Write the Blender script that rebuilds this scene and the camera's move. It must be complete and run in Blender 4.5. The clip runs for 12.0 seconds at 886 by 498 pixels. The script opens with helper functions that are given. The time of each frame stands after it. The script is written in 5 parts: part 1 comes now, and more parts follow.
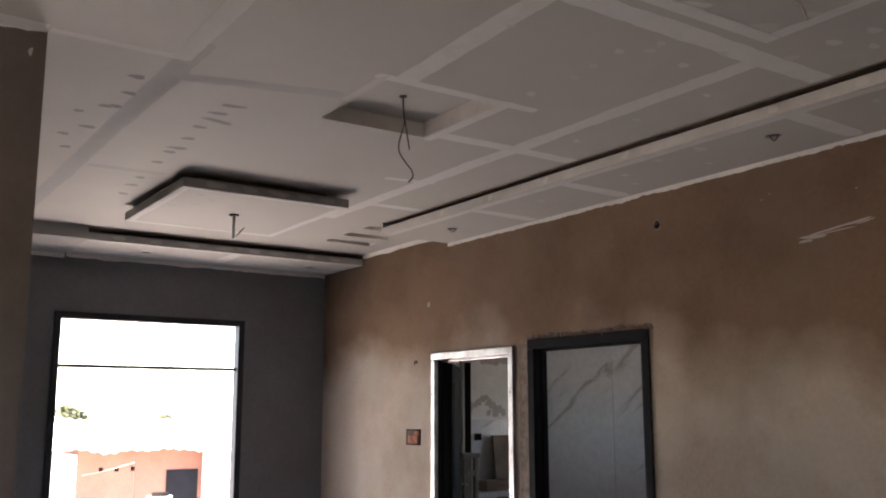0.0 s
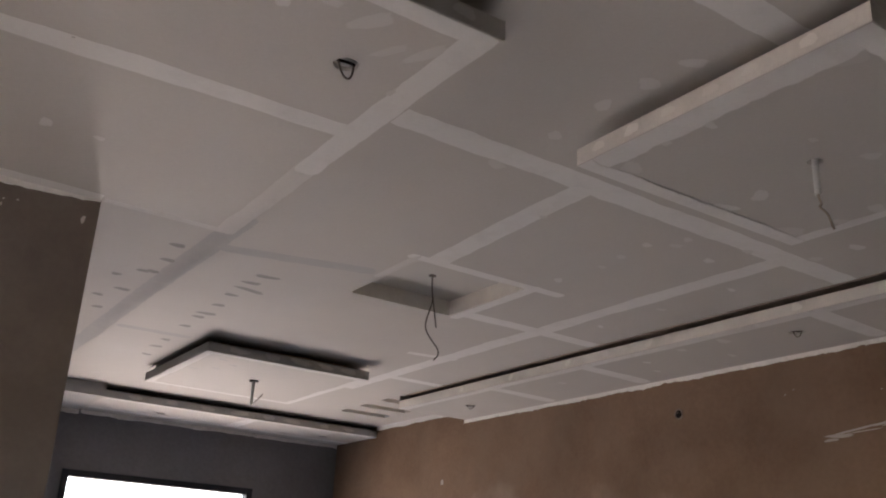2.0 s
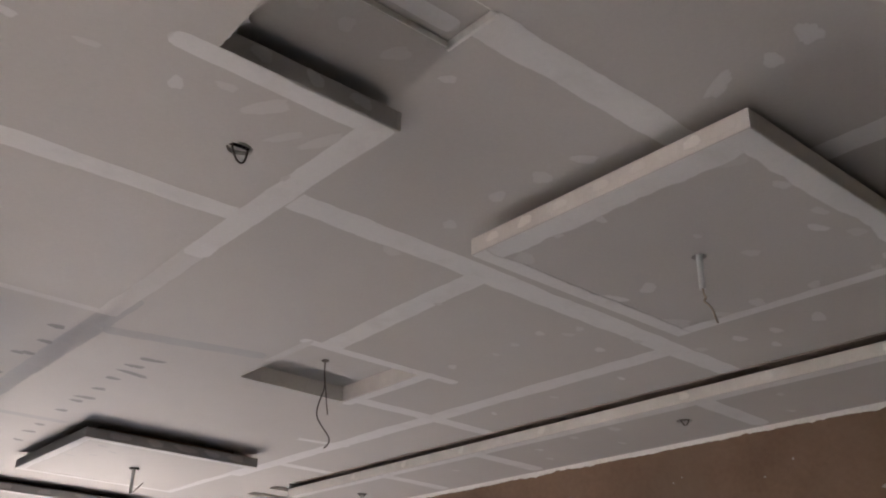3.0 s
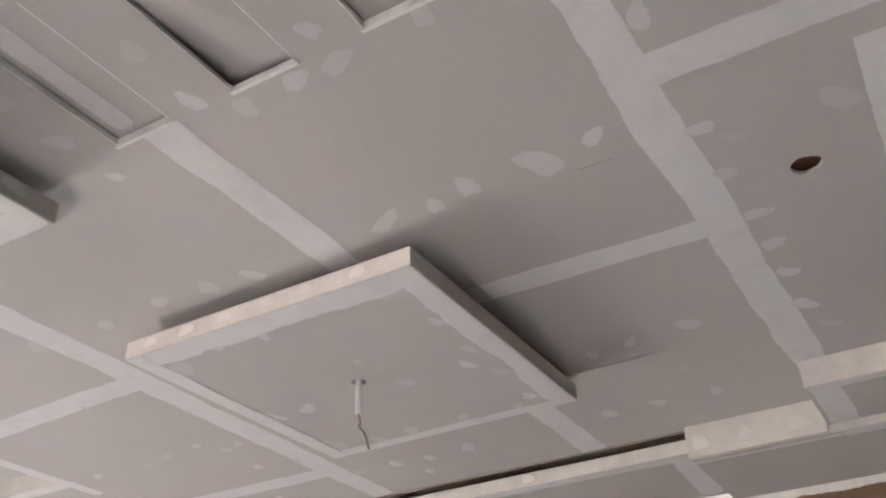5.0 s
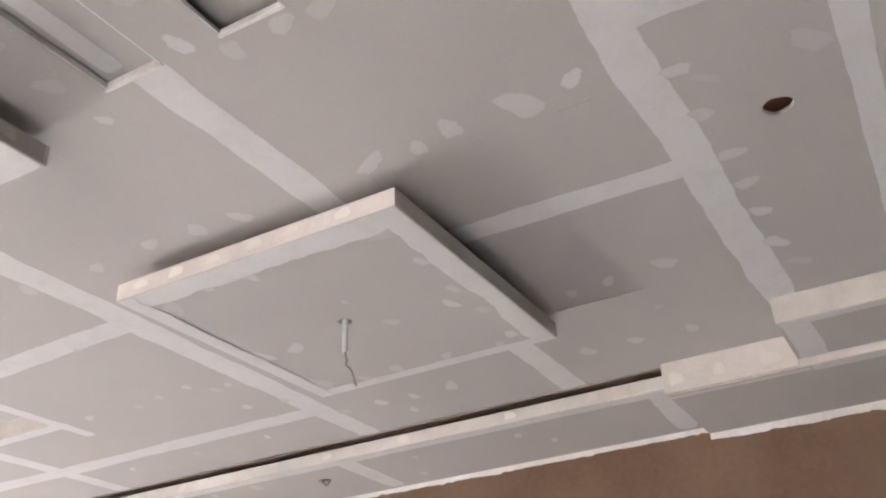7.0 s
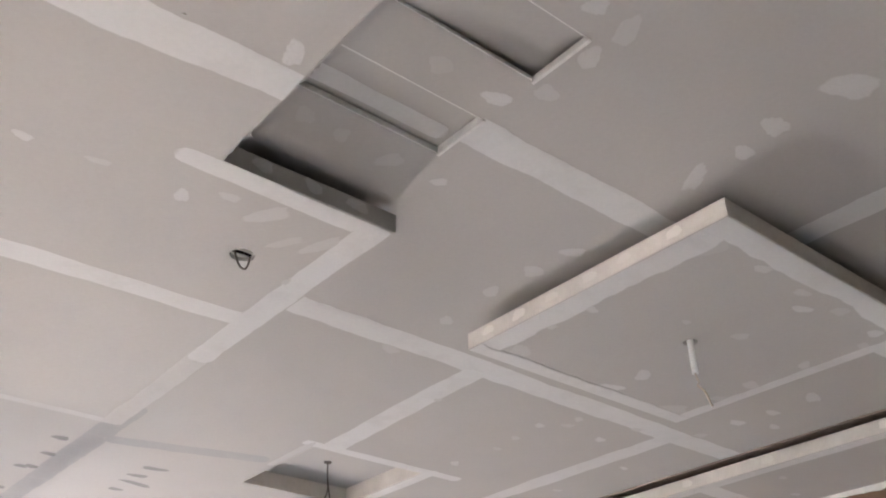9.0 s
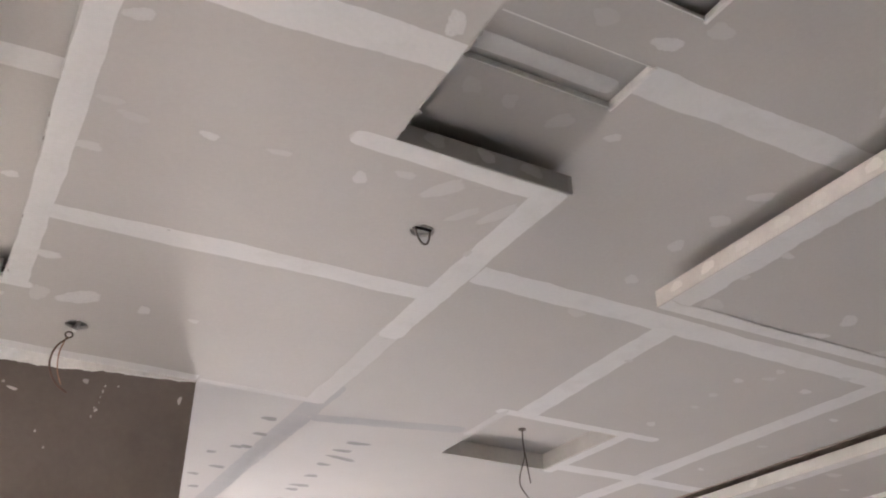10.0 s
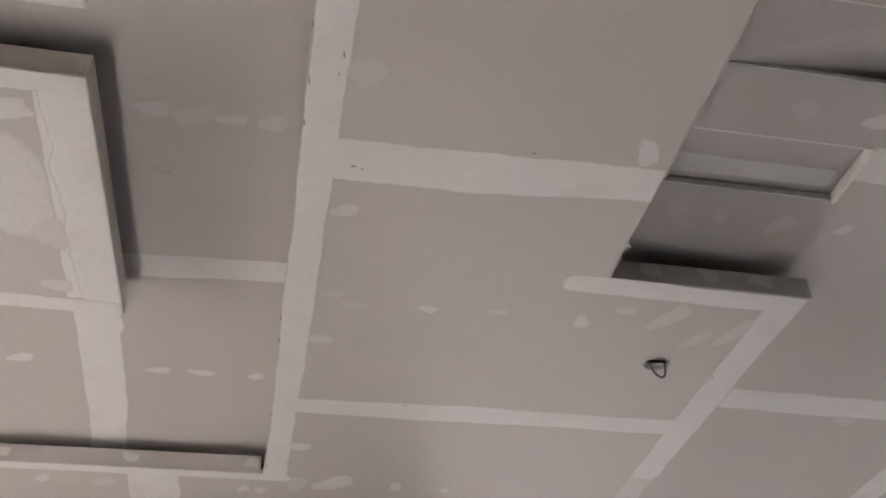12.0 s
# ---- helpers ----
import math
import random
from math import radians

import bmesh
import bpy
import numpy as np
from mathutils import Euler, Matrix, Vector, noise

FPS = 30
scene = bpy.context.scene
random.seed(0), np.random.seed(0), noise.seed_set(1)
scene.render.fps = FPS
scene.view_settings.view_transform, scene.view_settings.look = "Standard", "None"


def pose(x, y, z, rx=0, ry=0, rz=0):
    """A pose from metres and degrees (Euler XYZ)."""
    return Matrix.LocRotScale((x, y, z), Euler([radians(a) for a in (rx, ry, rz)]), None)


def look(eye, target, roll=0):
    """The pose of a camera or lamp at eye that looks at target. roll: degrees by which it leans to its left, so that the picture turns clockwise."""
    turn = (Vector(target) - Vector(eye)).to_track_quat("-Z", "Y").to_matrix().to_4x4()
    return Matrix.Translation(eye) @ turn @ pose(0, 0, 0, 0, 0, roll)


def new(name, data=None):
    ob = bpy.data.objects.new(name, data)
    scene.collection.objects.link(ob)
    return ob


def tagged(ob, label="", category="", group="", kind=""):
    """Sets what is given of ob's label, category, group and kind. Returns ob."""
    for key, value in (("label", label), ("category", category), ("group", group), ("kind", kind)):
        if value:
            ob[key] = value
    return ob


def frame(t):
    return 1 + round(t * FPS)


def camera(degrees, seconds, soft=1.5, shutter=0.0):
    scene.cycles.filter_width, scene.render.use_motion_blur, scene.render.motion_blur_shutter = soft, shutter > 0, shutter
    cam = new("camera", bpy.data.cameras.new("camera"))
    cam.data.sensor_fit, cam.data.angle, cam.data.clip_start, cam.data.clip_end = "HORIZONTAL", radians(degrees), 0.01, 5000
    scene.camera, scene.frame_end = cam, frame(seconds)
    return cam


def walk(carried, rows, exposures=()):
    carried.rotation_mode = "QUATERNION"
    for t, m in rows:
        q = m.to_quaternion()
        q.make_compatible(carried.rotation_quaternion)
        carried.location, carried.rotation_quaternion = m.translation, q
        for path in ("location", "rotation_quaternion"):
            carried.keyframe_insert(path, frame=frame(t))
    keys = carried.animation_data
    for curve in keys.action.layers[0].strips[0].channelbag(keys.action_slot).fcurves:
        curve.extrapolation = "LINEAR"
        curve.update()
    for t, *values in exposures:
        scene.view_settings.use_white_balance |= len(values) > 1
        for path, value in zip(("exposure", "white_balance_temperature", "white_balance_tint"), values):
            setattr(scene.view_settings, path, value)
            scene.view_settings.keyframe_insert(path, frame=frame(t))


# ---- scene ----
cam = camera(51.0, 12.0, soft=2.0)
PATH = [
    (0, (0.213, 0.155, 1.59), (1.319, 1.786, 1.932), -0.1),
    (0.5, (0.144, 0.111, 1.585), (1.151, 1.774, 2.055), 2.6),
    (1, (0.139, 0.118, 1.595), (1.07, 1.814, 2.1), 4.0),
    (1.5, (0.125, 0.125, 1.611), (1.059, 1.783, 2.226), 4.2),
    (2, (0.137, 0.143, 1.621), (1.16, 1.717, 2.312), 3.1),
    (2.5, (0.136, 0.145, 1.631), (1.219, 1.639, 2.403), 2.1),
    (2.7, (0.143, 0.151, 1.639), (1.256, 1.601, 2.45), 1.8),
    (4.3, (0.197, 0.09, 1.705), (1.562, 1.125, 2.738), -1.4),
    (4.5, (0.222, 0.102, 1.717), (1.649, 1.032, 2.766), -2.7),
    (5, (0.196, 0.073, 1.675), (1.674, 0.906, 2.734), -2.0),
    (5.5, (0.198, 0.076, 1.678), (1.657, 0.92, 2.754), -2.1),
    (6, (0.205, 0.069, 1.673), (1.68, 0.955, 2.693), -1.9),
    (6.5, (0.203, 0.058, 1.672), (1.731, 0.892, 2.657), -3.1),
    (6.7, (0.183, 0.055, 1.65), (1.73, 0.877, 2.615), -3.1),
    (8.3, (0.117, 0.066, 1.594), (1.454, 1.124, 2.639), -2.8),
    (8.5, (0.114, 0.065, 1.592), (1.366, 1.226, 2.634), -2.4),
    (9, (0.106, 0.088, 1.604), (1.199, 1.399, 2.649), -0.7),
    (9.5, (0.105, 0.105, 1.608), (1.069, 1.536, 2.62), -0.6),
    (10, (0.104, 0.11, 1.609), (0.906, 1.655, 2.594), 0.5),
    (10.5, (0.098, 0.126, 1.614), (0.839, 1.736, 2.541), 0.3),
    (11, (0.093, 0.128, 1.608), (0.8, 1.774, 2.496), 1.1),
    (11.2, (0.094, 0.134, 1.61), (0.78, 1.779, 2.516), -0.0),
    (11.5, (0.081, 0.125, 1.619), (0.628, 1.719, 2.696), -1.9),
    (11.7, (0.111, 0.114, 1.621), (0.535, 1.659, 2.818), -1.3),
    (12, (0.115, 0.114, 1.656), (0.417, 1.665, 2.881), -1.0),
]
walk(cam, [(t, look(eye, target, roll)) for t, eye, target, roll in PATH], exposures=[(0.0, 3.43, 6950, 17.5), (1.0, 3.58, 6900, 17.5), (2.5, 3.75, 6650, 16.5), (4.3, 4.63, 6420, 14), (4.5, 4.7, 6450, 14), (5.0, 5.05, 6420, 14), (6.0, 5.28, 6420, 14), (6.7, 5.34, 6420, 14), (8.5, 5.06, 6360, 13), (9.0, 4.88, 6400, 13), (10.5, 4.57, 6480, 14.5), (11.5, 4.25, 6480, 14.5), (12.0, 4.3, 6520, 15)])

# ---- world and light ----
world = bpy.data.worlds.new("sky")
scene.world = world
world.use_nodes = True
wn = world.node_tree.nodes
sky = wn.new("ShaderNodeTexSky")
sky.sky_type, sky.sun_disc = "NISHITA", False
sky.sun_elevation, sky.sun_rotation = radians(50.4), radians(254)
sky.dust_density, sky.air_density = 1.0, 1.0
wn["Background"].inputs["Strength"].default_value = 0.15
world.node_tree.links.new(sky.outputs["Color"], wn["Background"].inputs["Color"])

sun = new("sun", bpy.data.lights.new("sun", "SUN"))
sun.data.energy, sun.data.angle, sun.data.color = 5.0, radians(0.6), (1.0, 0.96, 0.91)
sun.matrix_world = look((-7, -2, 8.8), (0, 0, 0))


def daylight_fill(place, target, width, height, watts, color):
    data = bpy.data.lights.new("daylight_fill", "AREA")
    data.shape, data.size, data.size_y, data.energy, data.color = "RECTANGLE", width, height, watts, color
    ob = new("daylight_fill", data)
    ob.matrix_world = look(place, target)
    return ob


# added fill lamps: outside the tall window's foot, and in the rooms' unseen windows
daylight_fill((2.2, 8.4, 0.40), (2.2, 6.6, -0.5), 0.75, 0.66, 6.2, (1.0, 0.97, 0.94))
daylight_fill((5.0, 2.98, 1.75), (4.9, 4.8, 2.0), 0.4, 0.5, 0.16, (0.9, 0.95, 1.0))
daylight_fill((6.9, 6.3, 1.6), (4.6, 6.3, 1.2), 0.6, 0.8, 0.08, (0.9, 0.95, 1.0))

# ---- measures ----
U, L = 2.88, 2.79          # upper ceiling and underside of the dropped parts
EDGE = 0.052               # height of the dropped parts' edge
WEST, EAST, SOUTH, NORTH = -2.6, 3.99, -2.6, 7.62
rng = random.Random(7)


# ---- materials ----
def material(name, color, rough=0.8, vary=0.12, scale=2.0, grain=60.0, bump=0.15, metal=0.0, spec=0.5, other=None, edge=(0.35, 0.65), cover=None, cover_rough=None, speckle=0.35, thin=None):
    """Two scales of variation: broad stains towards `other`, and fine grain with relief. cover: the colour that the mesh attribute "cover" blends in; thin: how densely, from daub to daub."""
    m = bpy.data.materials.new(name)
    m.use_nodes = True
    n, ln = m.node_tree.nodes, m.node_tree.links
    b = n["Principled BSDF"]
    b.inputs["Roughness"].default_value, b.inputs["Metallic"].default_value = rough, metal
    b.inputs["Specular IOR Level"].default_value = spec
    co = n.new("ShaderNodeTexCoord")
    info = n.new("ShaderNodeObjectInfo")
    shift = n.new("ShaderNodeVectorMath")
    shift.operation = "MULTIPLY_ADD"
    ln.new(info.outputs["Random"], shift.inputs[0])
    shift.inputs[1].default_value = (17, 11, 5)
    ln.new(co.outputs["Object"], shift.inputs[2])
    big = n.new("ShaderNodeTexNoise")
    big.inputs["Scale"].default_value, big.inputs["Detail"].default_value, big.inputs["Roughness"].default_value = scale, 6, 0.6
    ln.new(shift.outputs[0], big.inputs["Vector"])
    fine = n.new("ShaderNodeTexNoise")
    fine.inputs["Scale"].default_value, fine.inputs["Detail"].default_value = grain, 4
    ln.new(shift.outputs[0], fine.inputs["Vector"])
    ramp = n.new("ShaderNodeMapRange")
    ramp.inputs[1].default_value, ramp.inputs[2].default_value = edge
    ln.new(big.outputs["Fac"], ramp.inputs[0])
    mix = n.new("ShaderNodeMix")
    mix.data_type = "RGBA"
    mix.inputs[6].default_value = (*color, 1)
    mix.inputs[7].default_value = (*(other or [c * (1 - vary) for c in color]), 1)
    ln.new(ramp.outputs[0], mix.inputs[0])
    last = mix.outputs[2]
    if cover:
        at = n.new("ShaderNodeAttribute")
        at.attribute_name = "cover"
        wob = n.new("ShaderNodeMath")
        wob.operation = "MULTIPLY_ADD"
        ln.new(big.outputs["Fac"], wob.inputs[0])
        wob.inputs[1].default_value = 1.4
        wob.inputs[2].default_value = -0.7
        add = n.new("ShaderNodeMath")
        add.operation, add.use_clamp = "ADD", True
        ln.new(wob.outputs[0], add.inputs[0])
        ln.new(at.outputs["Fac"], add.inputs[1])
        lim = n.new("ShaderNodeMath")
        lim.operation, lim.use_clamp = "MINIMUM", True
        soft2 = n.new("ShaderNodeMath")
        soft2.operation, soft2.use_clamp = "MULTIPLY", True
        ln.new(at.outputs["Fac"], soft2.inputs[0])
        soft2.inputs[1].default_value = 3.0
        ln.new(add.outputs[0], lim.inputs[0])
        ln.new(soft2.outputs[0], lim.inputs[1])
        dense = lim.outputs[0]
        if thin:
            some = n.new("ShaderNodeMapRange")
            some.inputs[3].default_value, some.inputs[4].default_value = thin
            ln.new(info.outputs["Random"], some.inputs[0])
            less = n.new("ShaderNodeMath")
            less.operation = "MULTIPLY"
            ln.new(dense, less.inputs[0])
            ln.new(some.outputs[0], less.inputs[1])
            dense = less.outputs[0]
        lay = n.new("ShaderNodeMix")
        lay.data_type = "RGBA"
        ln.new(dense, lay.inputs[0])
        ln.new(last, lay.inputs[6])
        lay.inputs[7].default_value = (*cover, 1)
        last = lay.outputs[2]
        if cover_rough is not None:
            rr = n.new("ShaderNodeMapRange")
            rr.inputs[3].default_value, rr.inputs[4].default_value = rough, cover_rough
            ln.new(lim.outputs[0], rr.inputs[0])
            ln.new(rr.outputs[0], b.inputs["Roughness"])
    gr = n.new("ShaderNodeMix")
    gr.data_type, gr.blend_type = "RGBA", "MULTIPLY"
    gr.inputs[0].default_value = speckle
    tone = n.new("ShaderNodeMapRange")
    tone.inputs[1].default_value, tone.inputs[2].default_value, tone.inputs[3].default_value, tone.inputs[4].default_value = 0.3, 0.7, 0.8, 1.15
    ln.new(fine.outputs["Fac"], tone.inputs[0])
    ln.new(last, gr.inputs[6])
    ln.new(tone.outputs[0], gr.inputs[7])
    ln.new(gr.outputs[2], b.inputs["Base Color"])
    if bump:
        bp = n.new("ShaderNodeBump")
        bp.inputs["Strength"].default_value, bp.inputs["Distance"].default_value = bump, 0.01
        ln.new(fine.outputs["Fac"], bp.inputs["Height"])
        ln.new(bp.outputs[0], b.inputs["Normal"])
    return m


BOARD_C, FILL_C = (0.50, 0.475, 0.45), (0.665, 0.65, 0.635)
M_BOARD = material("gypsum_board", BOARD_C, 0.72, 0.06, 1.3, 90, 0.02, spec=0.25, speckle=0.1)
M_FILL = material("joint_compound", BOARD_C, 0.72, 0.06, 9, 90, 0.03, spec=0.25, speckle=0.12, cover=FILL_C, cover_rough=0.95)
M_DAUB = material("screw_filler", BOARD_C, 0.72, 0.06, 16, 90, 0.03, spec=0.25, speckle=0.12, cover=FILL_C, cover_rough=0.95, thin=(0.42, 0.9))
M_FAINT = material("sanded_filler", BOARD_C, 0.72, 0.06, 16, 90, 0.03, spec=0.25, speckle=0.12, cover=FILL_C, cover_rough=0.9, thin=(0.22, 0.45))
M_THIN = material("sanded_joint", BOARD_C, 0.72, 0.06, 9, 90, 0.03, spec=0.25, speckle=0.12, cover=(0.575, 0.555, 0.535), cover_rough=0.9)
M_CHIP = material("chipped_paper_edge", BOARD_C, 0.8, 0.06, 30, 90, 0.05, cover=(0.17, 0.145, 0.125), thin=(0.6, 1.0))
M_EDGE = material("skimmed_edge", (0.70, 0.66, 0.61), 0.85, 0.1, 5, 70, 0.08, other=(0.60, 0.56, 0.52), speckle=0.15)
# darker grey than skimmed_edge, for the far panel and the window soffit
M_GREYEDGE = material("grey_board_edge", (0.42, 0.405, 0.39), 0.85, 0.1, 4, 70, 0.05, speckle=0.15)
M_GREYEDGEFILL = material("grey_edge_filler", (0.42, 0.405, 0.39), 0.85, 0.05, 9, 70, 0.05, speckle=0.12, cover=(0.56, 0.54, 0.52))
M_EDGEFILL = material("edge_filler", (0.655, 0.615, 0.57), 0.85, 0.05, 9, 70, 0.05, speckle=0.12, cover=(0.80, 0.76, 0.71), thin=(0.3, 0.9))
# filler painted darker than the board, in place of the board's grazing sheen
M_GREYFILL = material("compound_against_sheen", BOARD_C, 0.72, 0.06, 9, 90, 0.03, spec=0.25, speckle=0.12, cover=(0.425, 0.415, 0.41), cover_rough=0.9)
M_GREYMARK = material("filler_mark_against_sheen", BOARD_C, 0.72, 0.06, 9, 90, 0.03, spec=0.25, speckle=0.12, cover=(0.29, 0.28, 0.275), cover_rough=0.9)
M_BROWN = material("brown_cement_plaster", (0.425, 0.34, 0.275), 0.9, 0.3, 1.3, 40, 0.25, other=(0.315, 0.243, 0.19), spec=0.25, edge=(0.40, 0.62))
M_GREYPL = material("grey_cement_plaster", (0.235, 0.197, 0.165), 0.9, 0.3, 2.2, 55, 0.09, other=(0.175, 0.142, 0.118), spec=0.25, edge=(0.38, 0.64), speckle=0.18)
# the grey plaster about a fifth darker, for the partition
M_STUBPL = material("dark_cement_plaster", (0.19, 0.16, 0.138), 0.9, 0.3, 2.2, 55, 0.09, other=(0.14, 0.114, 0.098), spec=0.25, edge=(0.36, 0.64), speckle=0.18)
M_FARPL = material("smoke_grey_plaster", (0.20, 0.20, 0.215), 0.9, 0.3, 1.1, 40, 0.2, other=(0.165, 0.16, 0.165), spec=0.25)
M_WHITE = material("white_gypsum", (0.78, 0.76, 0.73), 0.9, 0.1, 6, 50, 0.15)
M_CONCRETE = material("concrete", (0.36, 0.35, 0.34), 0.9, 0.25, 1.5, 30, 0.3)
M_SCREED = material("cement_screed", (0.50, 0.48, 0.455), 0.9, 0.25, 1.2, 30, 0.25)
M_FRAME = material("dark_frame_metal", (0.010, 0.010, 0.013), 0.62, 0.3, 6, 50, 0.03, spec=0.05)
M_FILM = material("silver_film", (0.44, 0.43, 0.44), 0.32, 0.2, 7, 40, 0.1, metal=0.85, other=(0.25, 0.23, 0.225))
M_WINFRAME = material("navy_window_metal", (0.022, 0.025, 0.034), 0.55, 0.3, 6, 50, 0.03, spec=0.3)
M_BLACKDOOR = material("black_door_paint", (0.012, 0.012, 0.015), 0.75, 0.3, 3, 60, 0.03, spec=0.12)
M_DARK = material("dark_box", (0.014, 0.010, 0.008), 0.9, 0.3, 20, 80, 0.2, spec=0.08)
M_COPPER = material("copper_wire", (0.44, 0.24, 0.15), 0.45, 0.3, 30, 80, 0.05, metal=0.3)
M_TARNISH = material("tarnished_copper_wire", (0.17, 0.10, 0.07), 0.5, 0.3, 30, 80, 0.05, metal=0.3)
M_CABLE = material("grey_brown_cable", (0.13, 0.10, 0.085), 0.6, 0.3, 30, 90, 0.05)
M_PALECABLE = material("pale_yellowed_cable", (0.42, 0.36, 0.29), 0.6, 0.2, 30, 90, 0.05)
M_PVC = material("white_pvc", (0.72, 0.72, 0.70), 0.45, 0.1, 20, 90, 0.03)
M_WOOD = material("raw_wood", (0.24, 0.16, 0.10), 0.75, 0.3, 6, 60, 0.2)
M_FURRING = material("brown_furring_timber", (0.46, 0.37, 0.31), 0.85, 0.25, 6, 60, 0.15)
M_GREYPENCIL = material("pencil_line", (0.36, 0.34, 0.32), 0.9, 0.2, 20, 60, 0.0)
M_BATTEN = material("red_brown_timber", (0.20, 0.075, 0.05), 0.8, 0.3, 8, 60, 0.2)
M_GREYWOOD = material("grey_weathered_wood", (0.30, 0.27, 0.245), 0.85, 0.3, 6, 60, 0.2)
# dark wood; on hanger boxes and a top board its colour adds shade
M_DARKWOOD = material("dark_wood_and_gap_shade", (0.075, 0.052, 0.040), 0.7, 0.3, 6, 60, 0.2)
M_ORANGE = material("orange_lime_wash", (0.29, 0.13, 0.09), 0.9, 0.2, 1.0, 20, 0.2)
M_SHEET = material("pale_roof_sheet", (0.62, 0.60, 0.58), 0.5, 0.15, 1.5, 20, 0.1, metal=0.1)
M_EARTH = material("pale_dry_earth", (0.50, 0.44, 0.375), 0.95, 0.25, 0.4, 8, 0.4)
M_LEAF = material("foliage", (0.12, 0.125, 0.06), 0.7, 0.3, 2, 20, 0.2)
M_BARK = material("bark", (0.12, 0.09, 0.06), 0.9, 0.3, 5, 30, 0.4)
M_BRICKRED = material("raw_red_block", (0.36, 0.13, 0.07), 0.9, 0.3, 20, 60, 0.3)
M_GLASS = bpy.data.materials.new("clear_glass")
M_GLASS.use_nodes = True
M_GLASS.node_tree.nodes["Principled BSDF"].inputs["Transmission Weight"].default_value = 1.0
M_GLASS.node_tree.nodes["Principled BSDF"].inputs["Roughness"].default_value = 0.02
M_GLASS.node_tree.nodes["Principled BSDF"].inputs["IOR"].default_value = 1.05


def marble():
    m = material("white_marble_tile", (0.62, 0.62, 0.64), 0.22, 0.05, 1.5, 30, 0.0)
    n, ln = m.node_tree.nodes, m.node_tree.links
    co = n.new("ShaderNodeTexCoord")
    turn = n.new("ShaderNodeMapping")
    turn.inputs["Rotation"].default_value = (0, radians(38), 0)
    ln.new(co.outputs["Object"], turn.inputs["Vector"])
    long = n.new("ShaderNodeMapping")
    long.inputs["Scale"].default_value = (0.55, 1, 2.6)
    ln.new(turn.outputs[0], long.inputs["Vector"])
    vein = n.new("ShaderNodeTexNoise")
    vein.inputs["Scale"].default_value, vein.inputs["Detail"].default_value, vein.inputs["Distortion"].default_value = 0.95, 5, 0.35
    ln.new(long.outputs[0], vein.inputs["Vector"])
    mid = n.new("ShaderNodeMath")
    mid.operation = "SUBTRACT"
    mid.inputs[1].default_value = 0.56
    ln.new(vein.outputs["Fac"], mid.inputs[0])
    ridge = n.new("ShaderNodeMath")
    ridge.operation = "ABSOLUTE"
    ln.new(mid.outputs[0], ridge.inputs[0])
    thin = n.new("ShaderNodeValToRGB")
    e = thin.color_ramp.elements
    e[0].position, e[0].color = 0.0, (0.62, 0.58, 0.54, 1)
    e[1].position, e[1].color = 0.022, (1, 1, 1, 1)
    ln.new(ridge.outputs[0], thin.inputs["Fac"])
    old = n["Principled BSDF"].inputs["Base Color"].links[0].from_socket
    mul = n.new("ShaderNodeMix")
    mul.data_type, mul.blend_type = "RGBA", "MULTIPLY"
    ln.new(old, mul.inputs[6])
    ln.new(thin.outputs["Color"], mul.inputs[7])
    gaps = n.new("ShaderNodeTexNoise")
    gaps.inputs["Scale"].default_value, gaps.inputs["Detail"].default_value = 2.3, 3
    ln.new(long.outputs[0], gaps.inputs["Vector"])
    broken = n.new("ShaderNodeMapRange")
    broken.inputs["From Min"].default_value, broken.inputs["From Max"].default_value = 0.46, 0.60
    ln.new(gaps.outputs["Fac"], broken.inputs["Value"])
    ln.new(broken.outputs[0], mul.inputs[0])
    ln.new(mul.outputs[2], n["Principled BSDF"].inputs["Base Color"])
    return m


M_MARBLE = marble()


# ---- building helpers ----
def mesh_of(name, bm, mat):
    me = bpy.data.meshes.new(name)
    bm.normal_update()
    bm.to_mesh(me)
    bm.free()
    me.materials.append(mat)
    return me


def part(name, bm, mat, parent=None, label=""):
    ob = new(name, mesh_of(name, bm, mat))
    if parent:
        ob.parent = parent
        ob.matrix_parent_inverse = parent.matrix_basis.inverted()
    return tagged(ob, label)


def empty(name, place, label, category, group="", kind=""):
    ob = new(name)
    ob.empty_display_size = 0.05
    ob.matrix_basis = Matrix.Translation(place)
    return tagged(ob, label, category, group, kind)


def box(bm, x0, x1, y0, y1, z0, z1, bevel=0.0):
    r = bmesh.ops.create_cube(bm, size=1.0, matrix=Matrix.Translation(((x0 + x1) / 2, (y0 + y1) / 2, (z0 + z1) / 2)) @ Matrix.Diagonal((x1 - x0, y1 - y0, z1 - z0, 1)))
    if bevel:
        es = {e for v in r["verts"] for e in v.link_edges}
        bmesh.ops.bevel(bm, geom=list(es), offset=bevel, segments=2, affect="EDGES", profile=0.7)
    return bm


